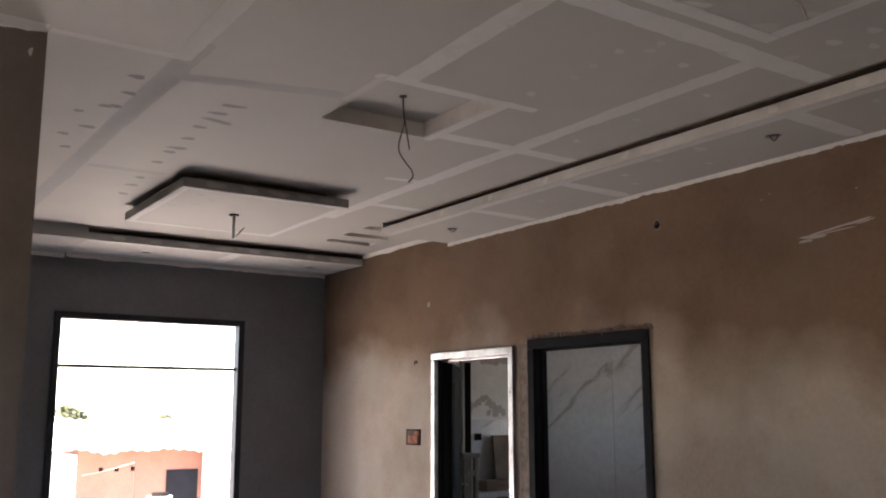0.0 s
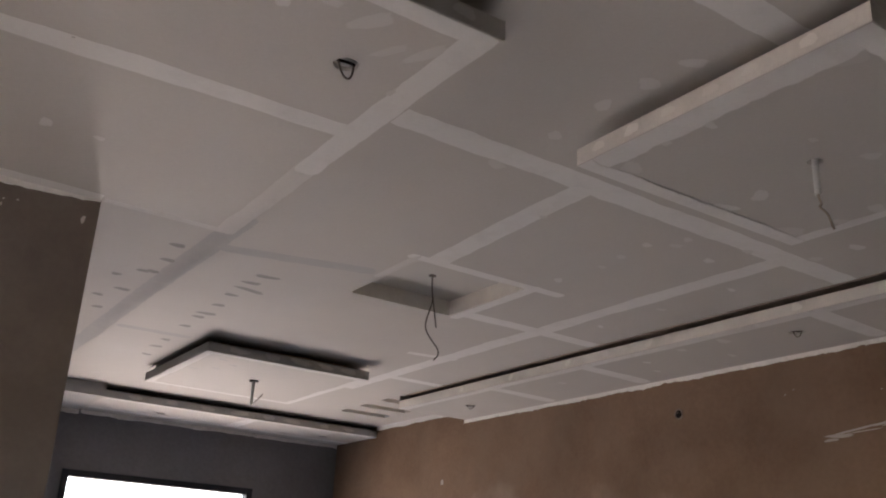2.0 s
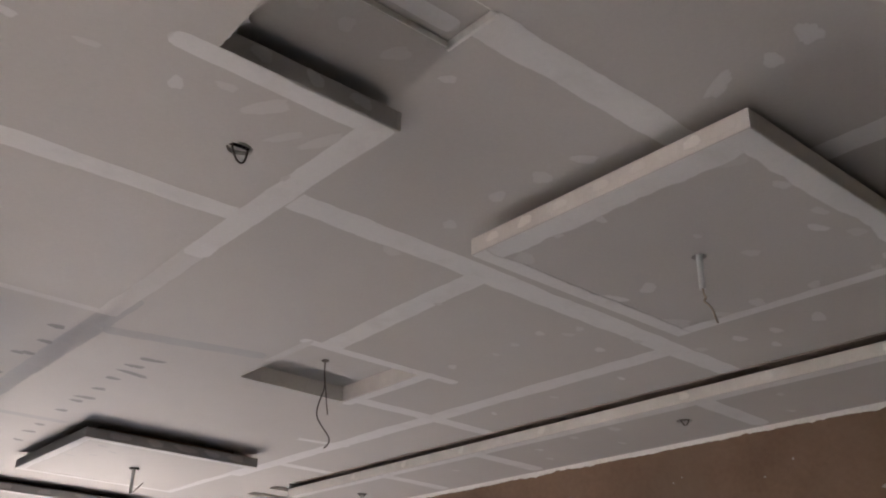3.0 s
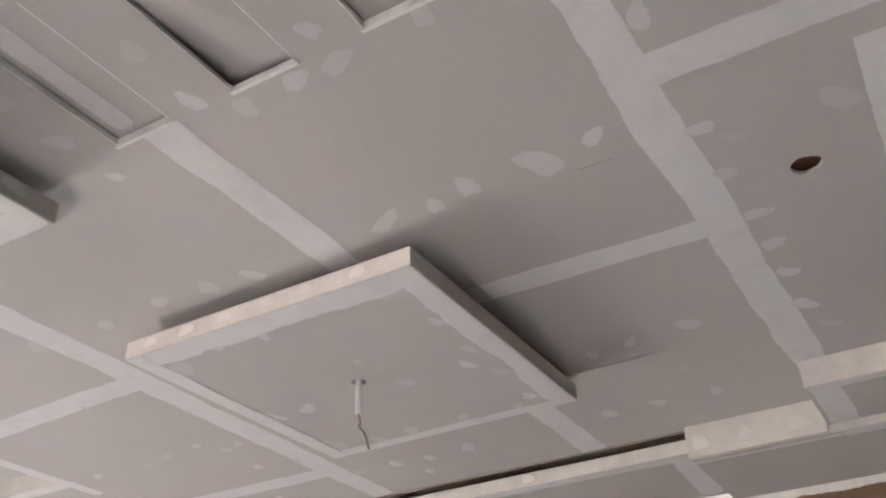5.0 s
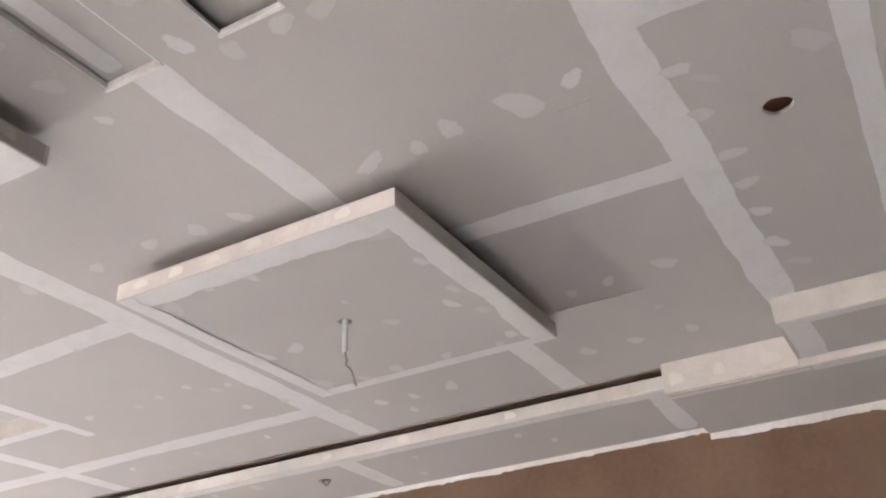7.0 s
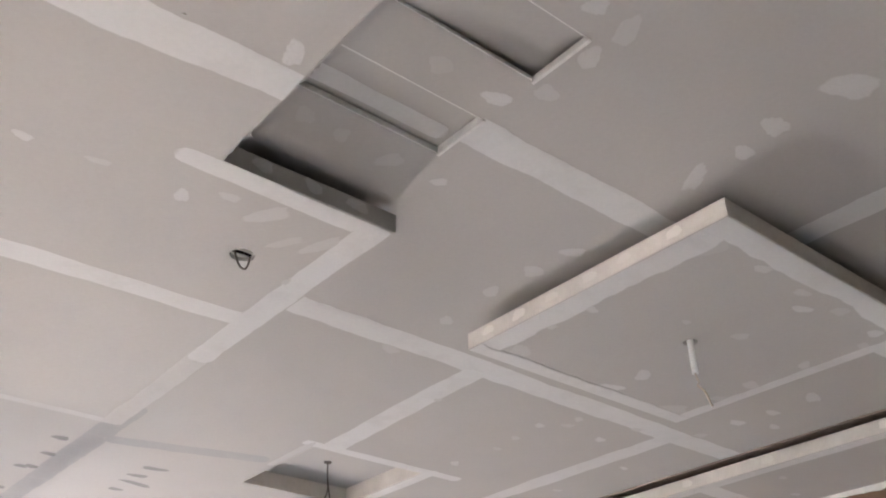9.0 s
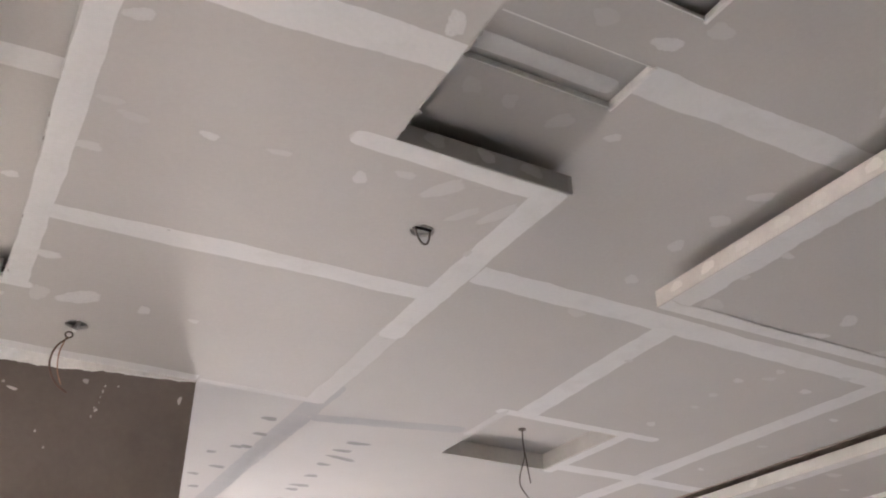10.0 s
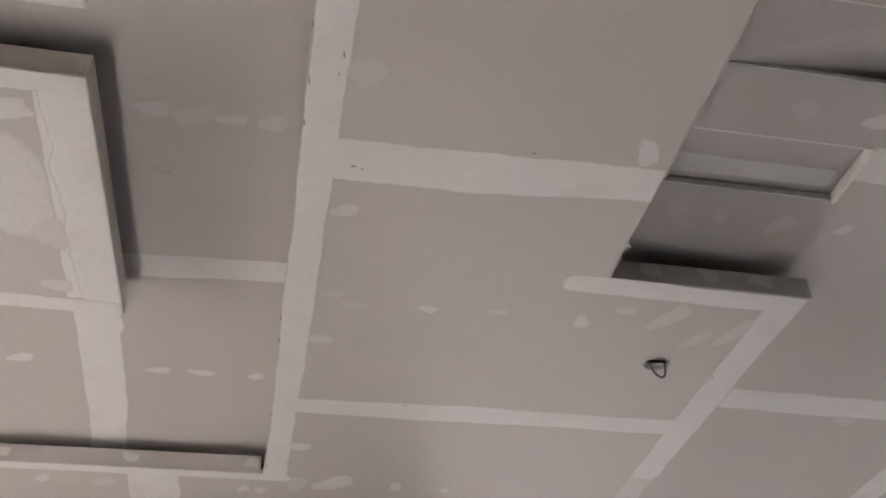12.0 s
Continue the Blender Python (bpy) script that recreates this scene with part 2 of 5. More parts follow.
def slab(bm, xs, ys, z0, z1, solid, holes=()):
    """A board of thickness z0 to z1 over a grid of breaks; solid(x, y) tells which cells are there; holes: round ones (x, y, r)."""
    xs, ys = list(xs), list(ys)
    for x, y, r in holes:
        xs += [x - 1.15 * r, x + 1.15 * r]
        ys += [y - 1.15 * r, y + 1.15 * r]
    xs, ys = sorted({round(v, 4) for v in xs}), sorted({round(v, 4) for v in ys})
    verts = {}

    def v(x, y, z):
        key = (round(x, 5), round(y, 5), round(z, 5))
        if key not in verts:
            verts[key] = bm.verts.new(key)
        return verts[key]

    def there(i, j):
        return 0 <= i < len(xs) - 1 and 0 <= j < len(ys) - 1 and solid((xs[i] + xs[i + 1]) / 2, (ys[j] + ys[j + 1]) / 2)

    for i in range(len(xs) - 1):
        for j in range(len(ys) - 1):
            if not there(i, j):
                continue
            a, b, c, d = xs[i], xs[i + 1], ys[j], ys[j + 1]
            hole = next((h for h in holes if a < h[0] < b and c < h[1] < d), None)
            if hole:
                hx, hy, hr = hole
                n = 24
                ring, rim = [], []
                for k in range(n):
                    w = math.tau * k / n
                    cx, cy = math.cos(w), math.sin(w)
                    s = 1 / max(abs(cx), abs(cy))
                    ring.append((hx + (b - a) / 2 * cx * s, hy + (d - c) / 2 * cy * s))
                    rim.append((hx + hr * cx * (1 + 0.05 * math.sin(5 * w)), hy + hr * cy * (1 + 0.04 * math.sin(3 * w + 1))))
                for k in range(n):
                    m = (k + 1) % n
                    bm.faces.new([v(*ring[m], z0), v(*ring[k], z0), v(*rim[k], z0), v(*rim[m], z0)])
                    bm.faces.new([v(*ring[k], z1), v(*ring[m], z1), v(*rim[m], z1), v(*rim[k], z1)])
                    bm.faces.new([v(*rim[m], z0), v(*rim[k], z0), v(*rim[k], z1), v(*rim[m], z1)])
            else:
                bm.faces.new([v(a, d, z0), v(b, d, z0), v(b, c, z0), v(a, c, z0)])
                bm.faces.new([v(a, c, z1), v(b, c, z1), v(b, d, z1), v(a, d, z1)])
            if not there(i - 1, j):
                bm.faces.new([v(a, d, z0), v(a, c, z0), v(a, c, z1), v(a, d, z1)])
            if not there(i + 1, j):
                bm.faces.new([v(b, c, z0), v(b, d, z0), v(b, d, z1), v(b, c, z1)])
            if not there(i, j - 1):
                bm.faces.new([v(a, c, z0), v(b, c, z0), v(b, c, z1), v(a, c, z1)])
            if not there(i, j + 1):
                bm.faces.new([v(b, d, z0), v(a, d, z0), v(a, d, z1), v(b, d, z1)])
    return bm


def tube(bm, points, radius, sides=8):
    """A round cable along points, smoothed."""
    pts = [Vector(p) for p in points]
    for _ in range(2):
        q = [pts[0]]
        for a, b in zip(pts, pts[1:]):
            q += [a.lerp(b, 0.25), a.lerp(b, 0.75)]
        pts = q + [pts[-1]]
    rings = []
    side = Vector((1, 0, 0))
    for i, p in enumerate(pts):
        d = (pts[min(i + 1, len(pts) - 1)] - pts[max(i - 1, 0)]).normalized()
        side = (side - d * side.dot(d))
        side = side.normalized() if side.length > 1e-4 else d.orthogonal().normalized()
        up = d.cross(side)
        rings.append([bm.verts.new(p + radius * (math.cos(math.tau * k / sides) * side + math.sin(math.tau * k / sides) * up)) for k in range(sides)])
    for r, s in zip(rings, rings[1:]):
        for k in range(sides):
            bm.faces.new([r[k], r[(k + 1) % sides], s[(k + 1) % sides], s[k]])
    bm.faces.new(rings[0][::-1])
    bm.faces.new(rings[-1])
    return bm


def pipe(bm, x, y, z0, z1, r0, r1, sides=20):
    """A standing hollow pipe."""
    rings = [[bm.verts.new((x + r * math.cos(math.tau * k / sides), y + r * math.sin(math.tau * k / sides), z)) for k in range(sides)]
             for r, z in ((r1, z0), (r1, z1), (r0, z1), (r0, z0))]
    for a, b in ((0, 1), (1, 2), (2, 3), (3, 0)):
        for k in range(sides):
            bm.faces.new([rings[a][k], rings[a][(k + 1) % sides], rings[b][(k + 1) % sides], rings[b][k]])
    return bm


LAPS = iter(range(100000))


def strip(parent, p, q, width, z=U, mat=None, seed=0, ends=(1, 1), name="joint_strip", wob=0.16):
    """A skimmed joint on the underside z from p to q: trowelled sides with laps and small tears; ends: taper at the start and the end (0: cut square)."""
    bm = bmesh.new()
    lay = bm.verts.layers.float.new("cover")
    a, b = Vector((*p, 0)), Vector((*q, 0))
    d = (b - a).normalized()
    s = Vector((-d.y, d.x, 0))
    over = 0.00006 * (next(LAPS) % 7)      # each skim laps a little over the ones before
    n = max(10, int((b - a).length / 0.014))
    rows = []
    for i in range(n + 1):
        c = a.lerp(b, i / n)
        row = []
        # trowelled off in a rounded tongue where the end is free
        near = min([e for e, free in (((c - a).length, ends[0]), ((c - b).length, ends[1])) if free] + [width])
        round_off = max(0.12, (1 - (1 - min(1.0, near / (0.55 * width))) ** 2) ** 0.5)
        for side, cov, drop in ((-1.0, 0.0, 0.0002), (-0.94, 1.0, 0.0004), (-0.4, 1.0, 0.0008), (0.4, 1.0, 0.0008), (0.94, 1.0, 0.0004), (1.0, 0.0, 0.0002)):
            sg = -1 if side < 0 else 1
            nz = 0.0
            if abs(side) > 0.5:
                nz = wob * (1.5 * noise.noise((c.x * 2.6 + 9 * sg + seed, c.y * 2.6, seed * 1.7)) + 0.7 * noise.noise((c.x * 11 + 5 * sg, c.y * 11, seed)) + 0.35 * noise.noise((c.x * 42 + sg, c.y * 42, seed + 4)))
                nz += 1.1 * wob * max(0.0, noise.noise((c.x * 7.5 + 3 * sg, c.y * 7.5, seed + 9)) - 0.25)
            if (i == 0 and ends[0]) or (i == n and ends[1]):
                cov = 0.0
            w = bm.verts.new(c + s * (side * width / 2 * (1 + nz) * round_off) + Vector((0, 0, z - drop - over)))
            w[lay] = cov
            row.append(w)
        rows.append(row)
    for r, t in zip(rows, rows[1:]):
        for k in range(5):
            bm.faces.new([r[k + 1], r[k], t[k], t[k + 1]])
    return part(name, bm, mat or M_FILL, parent)


PATCHES = {}


def patch_mesh(kind, mat):
    """A daub of filler about 1 across in its own plane, facing down; the rim is feathered."""
    key = (kind, mat.name)
    if key in PATCHES:
        return PATCHES[key]
    r = random.Random(kind * 13 + 1)
    bm = bmesh.new()
    lay = bm.verts.layers.float.new("cover")
    n = 26
    mid = bm.verts.new((0, 0, -0.0009))
    mid[lay] = 1.0
    rings = []
    ph = [r.uniform(0, 6.3) for _ in range(4)]
    square, lean = r.uniform(2.0, 3.6), r.uniform(-0.25, 0.25)
    torn = [r.uniform(-0.07, 0.07) for _ in range(n)]
    for rad, cov, dz in ((0.27, 1.0, -0.0009), (0.435, 0.95, -0.0007), (0.5, 0.0, -0.0004)):
        ring = []
        for k in range(n):
            w = math.tau * k / n
            c, d = math.cos(w), math.sin(w)
            f = (abs(c) ** square + abs(d) ** square) ** (-1 / square) * 0.93
            f *= 1 + 0.11 * math.sin(2 * w + ph[0]) + 0.10 * math.sin(3 * w + ph[1]) + 0.05 * math.sin(5 * w + ph[2]) + 0.03 * math.sin(9 * w + ph[3]) + torn[k] * (rad > 0.3)
            x = bm.verts.new((rad * f * (c + lean * d), rad * f * d, dz))
            x[lay] = cov * r.uniform(0.8, 1.0)
            ring.append(x)
        rings.append(ring)
    for k in range(n):
        m = (k + 1) % n
        bm.faces.new([mid, rings[0][m], rings[0][k]])
        for a, b in zip(rings, rings[1:]):
            bm.faces.new([a[k], a[m], b[m], b[k]])
    PATCHES[key] = mesh_of("filler_patch", bm, mat)
    return PATCHES[key]


def patch(parent, x, y, z=U, w=0.07, h=0.045, turn=0.0, mat=None, face=None):
    """One daub on the underside at z; face "x": on an upright face that looks to -x; "y": to -y."""
    ob = new("filler_patch", patch_mesh(rng.randrange(9), mat or (M_EDGEFILL if face else M_DAUB)))
    m = Matrix.Translation((x, y, z))
    if face == "x":
        m = m @ pose(0, 0, 0, 0, 90, 0)
    elif face == "y":
        m = m @ pose(0, 0, 0, -90, 0, 0)
    m = m @ pose(0, 0, 0, 0, 0, turn) @ Matrix.Diagonal((w * 1.05, h * 1.05, 1, 1))
    ob.parent = parent
    ob.matrix_parent_inverse = parent.matrix_basis.inverted()
    ob.matrix_basis = m
    return ob


def two_tone(m, upper, level, fade):
    """A browner tone above a height, with a cloudy border."""
    n, ln = m.node_tree.nodes, m.node_tree.links
    geo = n.new("ShaderNodeNewGeometry")
    sep = n.new("ShaderNodeSeparateXYZ")
    ln.new(geo.outputs["Position"], sep.inputs[0])
    cloud = n.new("ShaderNodeTexNoise")
    cloud.inputs["Scale"].default_value, cloud.inputs["Detail"].default_value = 1.3, 5
    ln.new(geo.outputs["Position"], cloud.inputs["Vector"])
    add = n.new("ShaderNodeMath")
    add.operation = "MULTIPLY_ADD"
    ln.new(cloud.outputs["Fac"], add.inputs[0])
    add.inputs[1].default_value = 1.1
    ln.new(sep.outputs["Z"], add.inputs[2])
    # towards the near end the browner tone reaches further down
    day = n.new("ShaderNodeMapRange")
    day.inputs[1].default_value, day.inputs[2].default_value, day.inputs[3].default_value, day.inputs[4].default_value = 3.45, 3.62, 0.22, 0.0
    ln.new(sep.outputs["Y"], day.inputs[0])
    both = n.new("ShaderNodeMath")
    ln.new(add.outputs[0], both.inputs[0])
    ln.new(day.outputs[0], both.inputs[1])
    ramp = n.new("ShaderNodeMapRange")
    ramp.inputs[1].default_value, ramp.inputs[2].default_value = level + 0.55 - fade, level + 0.55 + fade
    ln.new(both.outputs[0], ramp.inputs[0])
    # pale cement clouds, stretched upwards by the trowel
    tall = n.new("ShaderNodeMapping")
    tall.inputs["Scale"].default_value = (1, 1.1, 0.9)
    ln.new(geo.outputs["Position"], tall.inputs["Vector"])
    pale = n.new("ShaderNodeTexNoise")
    pale.inputs["Scale"].default_value, pale.inputs["Detail"].default_value, pale.inputs["Roughness"].default_value = 1.7, 7, 0.62
    ln.new(tall.outputs[0], pale.inputs["Vector"])
    amount = n.new("ShaderNodeMapRange")
    amount.inputs[1].default_value, amount.inputs[2].default_value, amount.inputs[4].default_value = 0.44, 0.66, 0.55
    ln.new(pale.outputs["Fac"], amount.inputs[0])
    first = n["Principled BSDF"].inputs["Base Color"].links[0].from_socket
    cement = n.new("ShaderNodeMix")
    cement.data_type = "RGBA"
    ln.new(amount.outputs[0], cement.inputs[0])
    ln.new(first, cement.inputs[6])
    cement.inputs[7].default_value = (0.40, 0.35, 0.30, 1)
    ln.new(cement.outputs[2], n["Principled BSDF"].inputs["Base Color"])
    old = n["Principled BSDF"].inputs["Base Color"].links[0].from_socket
    mix = n.new("ShaderNodeMix")
    mix.data_type, mix.blend_type = "RGBA", "MULTIPLY"
    ln.new(ramp.outputs[0], mix.inputs[0])
    ln.new(old, mix.inputs[6])
    mix.inputs[7].default_value = (*upper, 1)
    ln.new(mix.outputs[2], n["Principled BSDF"].inputs["Base Color"])


two_tone(M_BROWN, (0.50, 0.405, 0.33), 2.0, 0.2)

# ---- floor, walls, slab ----
floor = tagged(part("floor", box(bmesh.new(), WEST - 0.2, 8.2, SOUTH - 0.2, NORTH + 0.2, -0.2, 0), M_SCREED), "pale grey cement screed floor", "floor", kind="structure")
roof = tagged(part("roof_slab", box(bmesh.new(), WEST - 0.2, 8.2, SOUTH - 0.2, NORTH + 0.2, 3.1, 3.25), M_CONCRETE), "concrete slab above the ceiling", "roof slab", kind="structure")


def wall(name, x0, x1, y0, y1, mat, label, openings=(), axis="y", top=3.1):
    """A wall along axis, with openings (from, to, bottom, top) cut through its thickness."""
    bm = bmesh.new()
    a, b = (y0, y1) if axis == "y" else (x0, x1)
    us = sorted({a, b, *[o[0] for o in openings], *[o[1] for o in openings]})
    zs = sorted({0.0, top, *[o[2] for o in openings], *[o[3] for o in openings]})
    t0, t1 = (x0, x1) if axis == "y" else (y0, y1)
    tmp = bmesh.new()
    slab(tmp, us, zs, t0, t1, lambda u, z: not any(o[0] < u < o[1] and o[2] < z < o[3] for o in openings))
    for v in tmp.verts:
        u, z, t = v.co
        v.co = (t, u, z) if axis == "y" else (u, t, z)
    bmesh.ops.recalc_face_normals(tmp, faces=tmp.faces)
    bm.free()
    return tagged(part(name, tmp, mat), label, "wall", kind="structure")


PIER = 0.905               # where the soffit along the brown wall steps down
D1 = (4.90, 5.86, 0.0, 2.0)
D2 = (3.72, 4.76, 0.0, 2.03)
WIN = (1.716, 3.236, 0.0, 2.338)
wall_east = wall("wall_east", EAST, EAST + 0.10, SOUTH, NORTH, M_BROWN, "brown cement plastered wall with two doorways", (D1, D2))
wall_north = wall("wall_north", WEST, EAST + 0.10, NORTH, NORTH + 0.08, M_FARPL, "dark grey plastered wall round a bright window", (WIN,), "x")
# opening out of view, added and sized to light the ceiling from the west
wall_west = wall("wall_west", WEST - 0.2, WEST, SOUTH, NORTH, M_GREYPL, "plain grey plastered wall with an unseen opening added for light", ((0.8, 2.75, 1.70, 2.48),))
wall_south = wall("wall_south", WEST, EAST + 0.10, SOUTH - 0.2, SOUTH, M_GREYPL, "plain grey plastered wall", (), "x")
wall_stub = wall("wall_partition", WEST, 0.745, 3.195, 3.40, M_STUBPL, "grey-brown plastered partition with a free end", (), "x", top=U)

# ---- upper ceiling ----
SLOTS = [(0.5, 1.171, 1.225, 1.379), (0.70, 1.170, 0.915, 1.071), (0.5, 1.168, 0.62, 0.768)]
FARSLOTS = [(3.42, 3.78, 5.80, 5.92), (3.42, 3.82, 6.10, 6.22), (3.42, 3.82, 6.40, 6.52)]
SQUARE = (2.0, 2.555, 3.185, 3.77)
bm = bmesh.new()
for y0, y1, cuts, round_holes in ((SOUTH, 2.0, SLOTS, [(2.015, 0.181, 0.034)]), (2.0, NORTH, FARSLOTS + [SQUARE], ())):
    slab(bm, [WEST, EAST] + [v for h in cuts for v in h[:2]], [y0, y1] + [v for h in cuts for v in h[2:]], U, U + 0.010,
         lambda x, y: not any(h[0] < x < h[1] and h[2] < y < h[3] for h in cuts), round_holes)
ceiling = tagged(part("ceiling", bm, M_BOARD), "grey gypsum board ceiling with skimmed joints and filled screws", "ceiling", kind="structure")


def recess(x0, x1, y0, y1, depth, mat_side, tilt=0.0):
    """The lining of an opening in the ceiling and the board that closes it above; tilt lifts the back board at one corner."""
    if not tilt:
        part("recess_back", box(bmesh.new(), x0 - 0.03, x1 + 0.03, y0 - 0.03, y1 + 0.03, U + depth, U + depth + 0.012), M_BOARD, ceiling)
    else:
        b = box(bmesh.new(), x0 - 0.03, x1 + 0.03, y0 - 0.03, y1 + 0.05, U + depth, U + depth + 0.012)
        for v in b.verts:
            v.co.z += tilt * (v.co.x - 0.88) / (x1 - 0.88) * (1.0 if v.co.y > (y0 + y1) / 2 else 0.3)
        part("recess_back", b, M_BOARD, ceiling)
    t = 0.003
    for c, h in (((x0, x0 + t, y0, y1), depth), ((x1 - t, x1, y0, y1), depth), ((x0 + t, x1 - t, y0, y0 + t), depth), ((x0 + t, x1 - t, y1 - t, y1), depth - 0.002 if not tilt else 0.010)):
        part("recess_side", box(bmesh.new(), *c, U + 0.0005, U + h - 0.0005), mat_side, ceiling)
    if mat_side == M_WHITE:
        part("end_batten", box(bmesh.new(), x1 - 0.004, x1 + 0.004, y0 - 0.002, y1 + 0.002, U - 0.005, U - 0.0002, 0.001), M_WHITE, ceiling)


recess(*SLOTS[0], 0.018, M_WHITE)
recess(*SLOTS[1], 0.012, M_WHITE, 0.021)
recess(*SLOTS[2], 0.018, M_WHITE)
for h in FARSLOTS:
    recess(*h, 0.035, M_EDGE)
recess(*SQUARE, 0.075, M_EDGE)
strip(ceiling, (0.5, 1.335), (1.16, 1.335), 0.05, U + 0.018, seed=3)
strip(ceiling, (0.5, 1.235), (1.12, 1.235), 0.018, U + 0.018, seed=4)

# skimmed joints of the upper ceiling: start, end, width
for i, (p, q, w) in enumerate([
    ((1.15, 2.18), (3.47, 2.225), 0.11), ((2.035, 2.22), (2.06, 3.15), 0.10), ((3.055, 2.22), (3.03, 5.7), 0.10), ((2.56, 3.69), (3.47, 3.695), 0.09),
    ((1.17, 1.262), (3.47, 1.268), 0.095), ((1.16, 0.415), (3.1, 0.395), 0.10), ((2.13, 1.26), (2.14, 0.40), 0.085), ((1.545, 0.42), (1.54, -1.5), 0.10),
    ((1.66, -0.01), (3.1, 0.0), 0.07), ((-1.6, 1.90), (0.5, 1.785), 0.078), ((-0.325, 1.8), (-0.385, 2.9), 0.105),
    ((3.03, 5.17), (3.5, 5.17), 0.08), ((2.8, 4.55), (3.1, 4.5), 0.05)]):
    strip(ceiling, p, q, w, seed=i + 11, ends=(0, 0))
# compound along two sides of the square recess, sanded thin on a third
strip(ceiling, (1.93, 3.16), (2.75, 3.16), 0.055, seed=31)
strip(ceiling, (2.585, 3.12), (2.585, 3.80), 0.055, seed=34)
strip(ceiling, (1.978, 3.14), (1.978, 3.50), 0.035, mat=M_THIN, seed=33)
# compound beyond the partition, greyed in colour for the sheen of the boards around
for i, (p, q, w) in enumerate([((1.27, 3.2), (1.275, 6.9), 0.10), ((1.3, 3.60), (1.95, 3.44), 0.09), ((1.33, 5.17), (1.75, 5.15), 0.07)]):
    strip(ceiling, p, q, w, mat=M_GREYFILL, seed=i + 41)
for x, y, w in [(1.17, 3.70, 0.07), (1.20, 3.91, 0.06), (1.20, 4.11, 0.05), (1.16, 4.13, 0.05), (1.17, 4.48, 0.07), (1.08, 4.26, 0.04), (1.16, 4.88, 0.05), (1.62, 3.83, 0.10), (1.60, 3.96, 0.08),
                (1.64, 4.07, 0.14), (1.60, 4.20, 0.06), (1.62, 4.41, 0.06), (1.63, 4.60, 0.11), (1.62, 4.69, 0.07), (1.63, 4.92, 0.06), (1.65, 5.3, 0.06), (1.66, 5.5, 0.07), (1.68, 5.75, 0.06), (1.1, 4.65, 0.05)]:
    patch(ceiling, x, y, U, w * 1.1, 0.05, rng.uniform(-12, 12), M_GREYMARK)
part("batten", box(bmesh.new(), 1.92, 2.11, 0.10, 0.26, U + 0.022, U + 0.05, 0.003), M_BATTEN, ceiling)
for c in ((-0.1715, -0.170, 1.493, 1.512), (-0.170, -0.143, 1.5105, 1.512)):
    part("pencil_mark", box(bmesh.new(), *c, U - 0.0012, U - 0.0002), M_GREYPENCIL, ceiling)
for c in ((1.7585, 1.7597, 0.53, 0.61), (2.7415, 2.7427, 0.74, 1.04)):
    part("pencil_mark", box(bmesh.new(), *c, U - 0.0011, U - 0.0002), M_GREYPENCIL, ceiling)
# filled screw heads
def daubs(parent, z, spots, mat=None):
    for x, y, w, h, turn in spots:
        patch(parent, x, y, z, w, h, turn, mat)


# along the rows of screws: beside the slots, west of the island panel, south of it, in the tray
daubs(ceiling, U, [(1.117, .85, .05, .041, -20), (1.21, .855, .081, .046, 63), (1.208, .951, .067, .046, 41), (1.217, 1.078, .056, .05, 2), (1.148, 1.155, .062, .048, -37), (1.241, 1.461, .041, .03, -42), (1.19, .66, .07, .04, 12), (1.40, .34, .07, .05, -8)])
daubs(ceiling, U, [(1.69, .67, .13, .07, -23), (1.682, .844, .075, .052, 13), (1.708, .942, .068, .04, 10), (1.701, 1.073, .108, .042, 61), (1.72, 1.487, .07, .046, -38), (1.709, 1.625, .07, .052, 38), (1.695, 1.783, .066, .046, 42), (1.71, 2.0, .056, .042, 44), (1.67, .54, .06, .048, 20)])
daubs(ceiling, U, [(1.765, .342, .066, .042, -84), (1.948, .338, .062, .044, -29), (2.147, .319, .072, .05, 88), (2.302, .32, .066, .054, 61), (2.468, .322, .068, .048, -71), (2.671, .325, .09, .054, -33), (2.613, .638, .096, .06, -43), (2.632, .822, .068, .042, 12), (3.126, .906, .08, .05, -39), (3.123, 1.084, .08, .055, -13), (2.648, .948, .056, .04, 12), (3.137, .709, .074, .05, -6)])
daubs(ceiling, U, [(-.031, 1.349, .063, .027, -9), (.046, 1.346, .056, .044, -55), (-.545, 2.269, .065, .044, -41), (-.209, 2.28, .058, .036, -27), (-.102, 2.277, .066, .036, -8), (.035, 2.275, .042, .032, -24)])
daubs(ceiling, U, [(3.13, 1.97, .072, .046, -10), (3.146, 1.826, .068, .044, -5), (3.132, 1.65, .095, .055, 19), (3.13, 2.142, .06, .042, -10), (2.552, 2.457, .048, .036, 22), (2.638, 2.39, .055, .04, -24), (2.624, 2.319, .046, .036, 28), (2.572, 2.614, .05, .034, 43), (2.853, 2.421, .054, .04, 16), (2.883, 2.254, .052, .04, 5), (2.581, 2.996, .056, .04, 45), (3.28, 1.908, .058, .04, -6)])
daubs(ceiling, U, [(3.2, 2.6, .05, .03, 9), (3.2, 3.0, .05, .03, -14), (3.2, 3.4, .05, .03, 20), (2.6, 2.75, .05, .028, 4), (2.08, 2.5, .04, .03, -20)])
daubs(ceiling, U, [(1.819, .075, .10, .06, -38), (1.827, .291, .066, .029, -53), (2.834, .286, .08, .04, -43), (.993, 1.15, .06, .046, 41), (1.10, 1.466, .08, .045, -58), (.865, 1.45, .054, .044, 72), (.963, 1.457, .048, .039, 67), (-.095, 1.349, .09, .05, -30), (-.17, 1.345, .06, .04, -10), (1.697, 2.264, .073, .05, 18), (2.9, .75, .05, .03, 8)], M_FAINT)


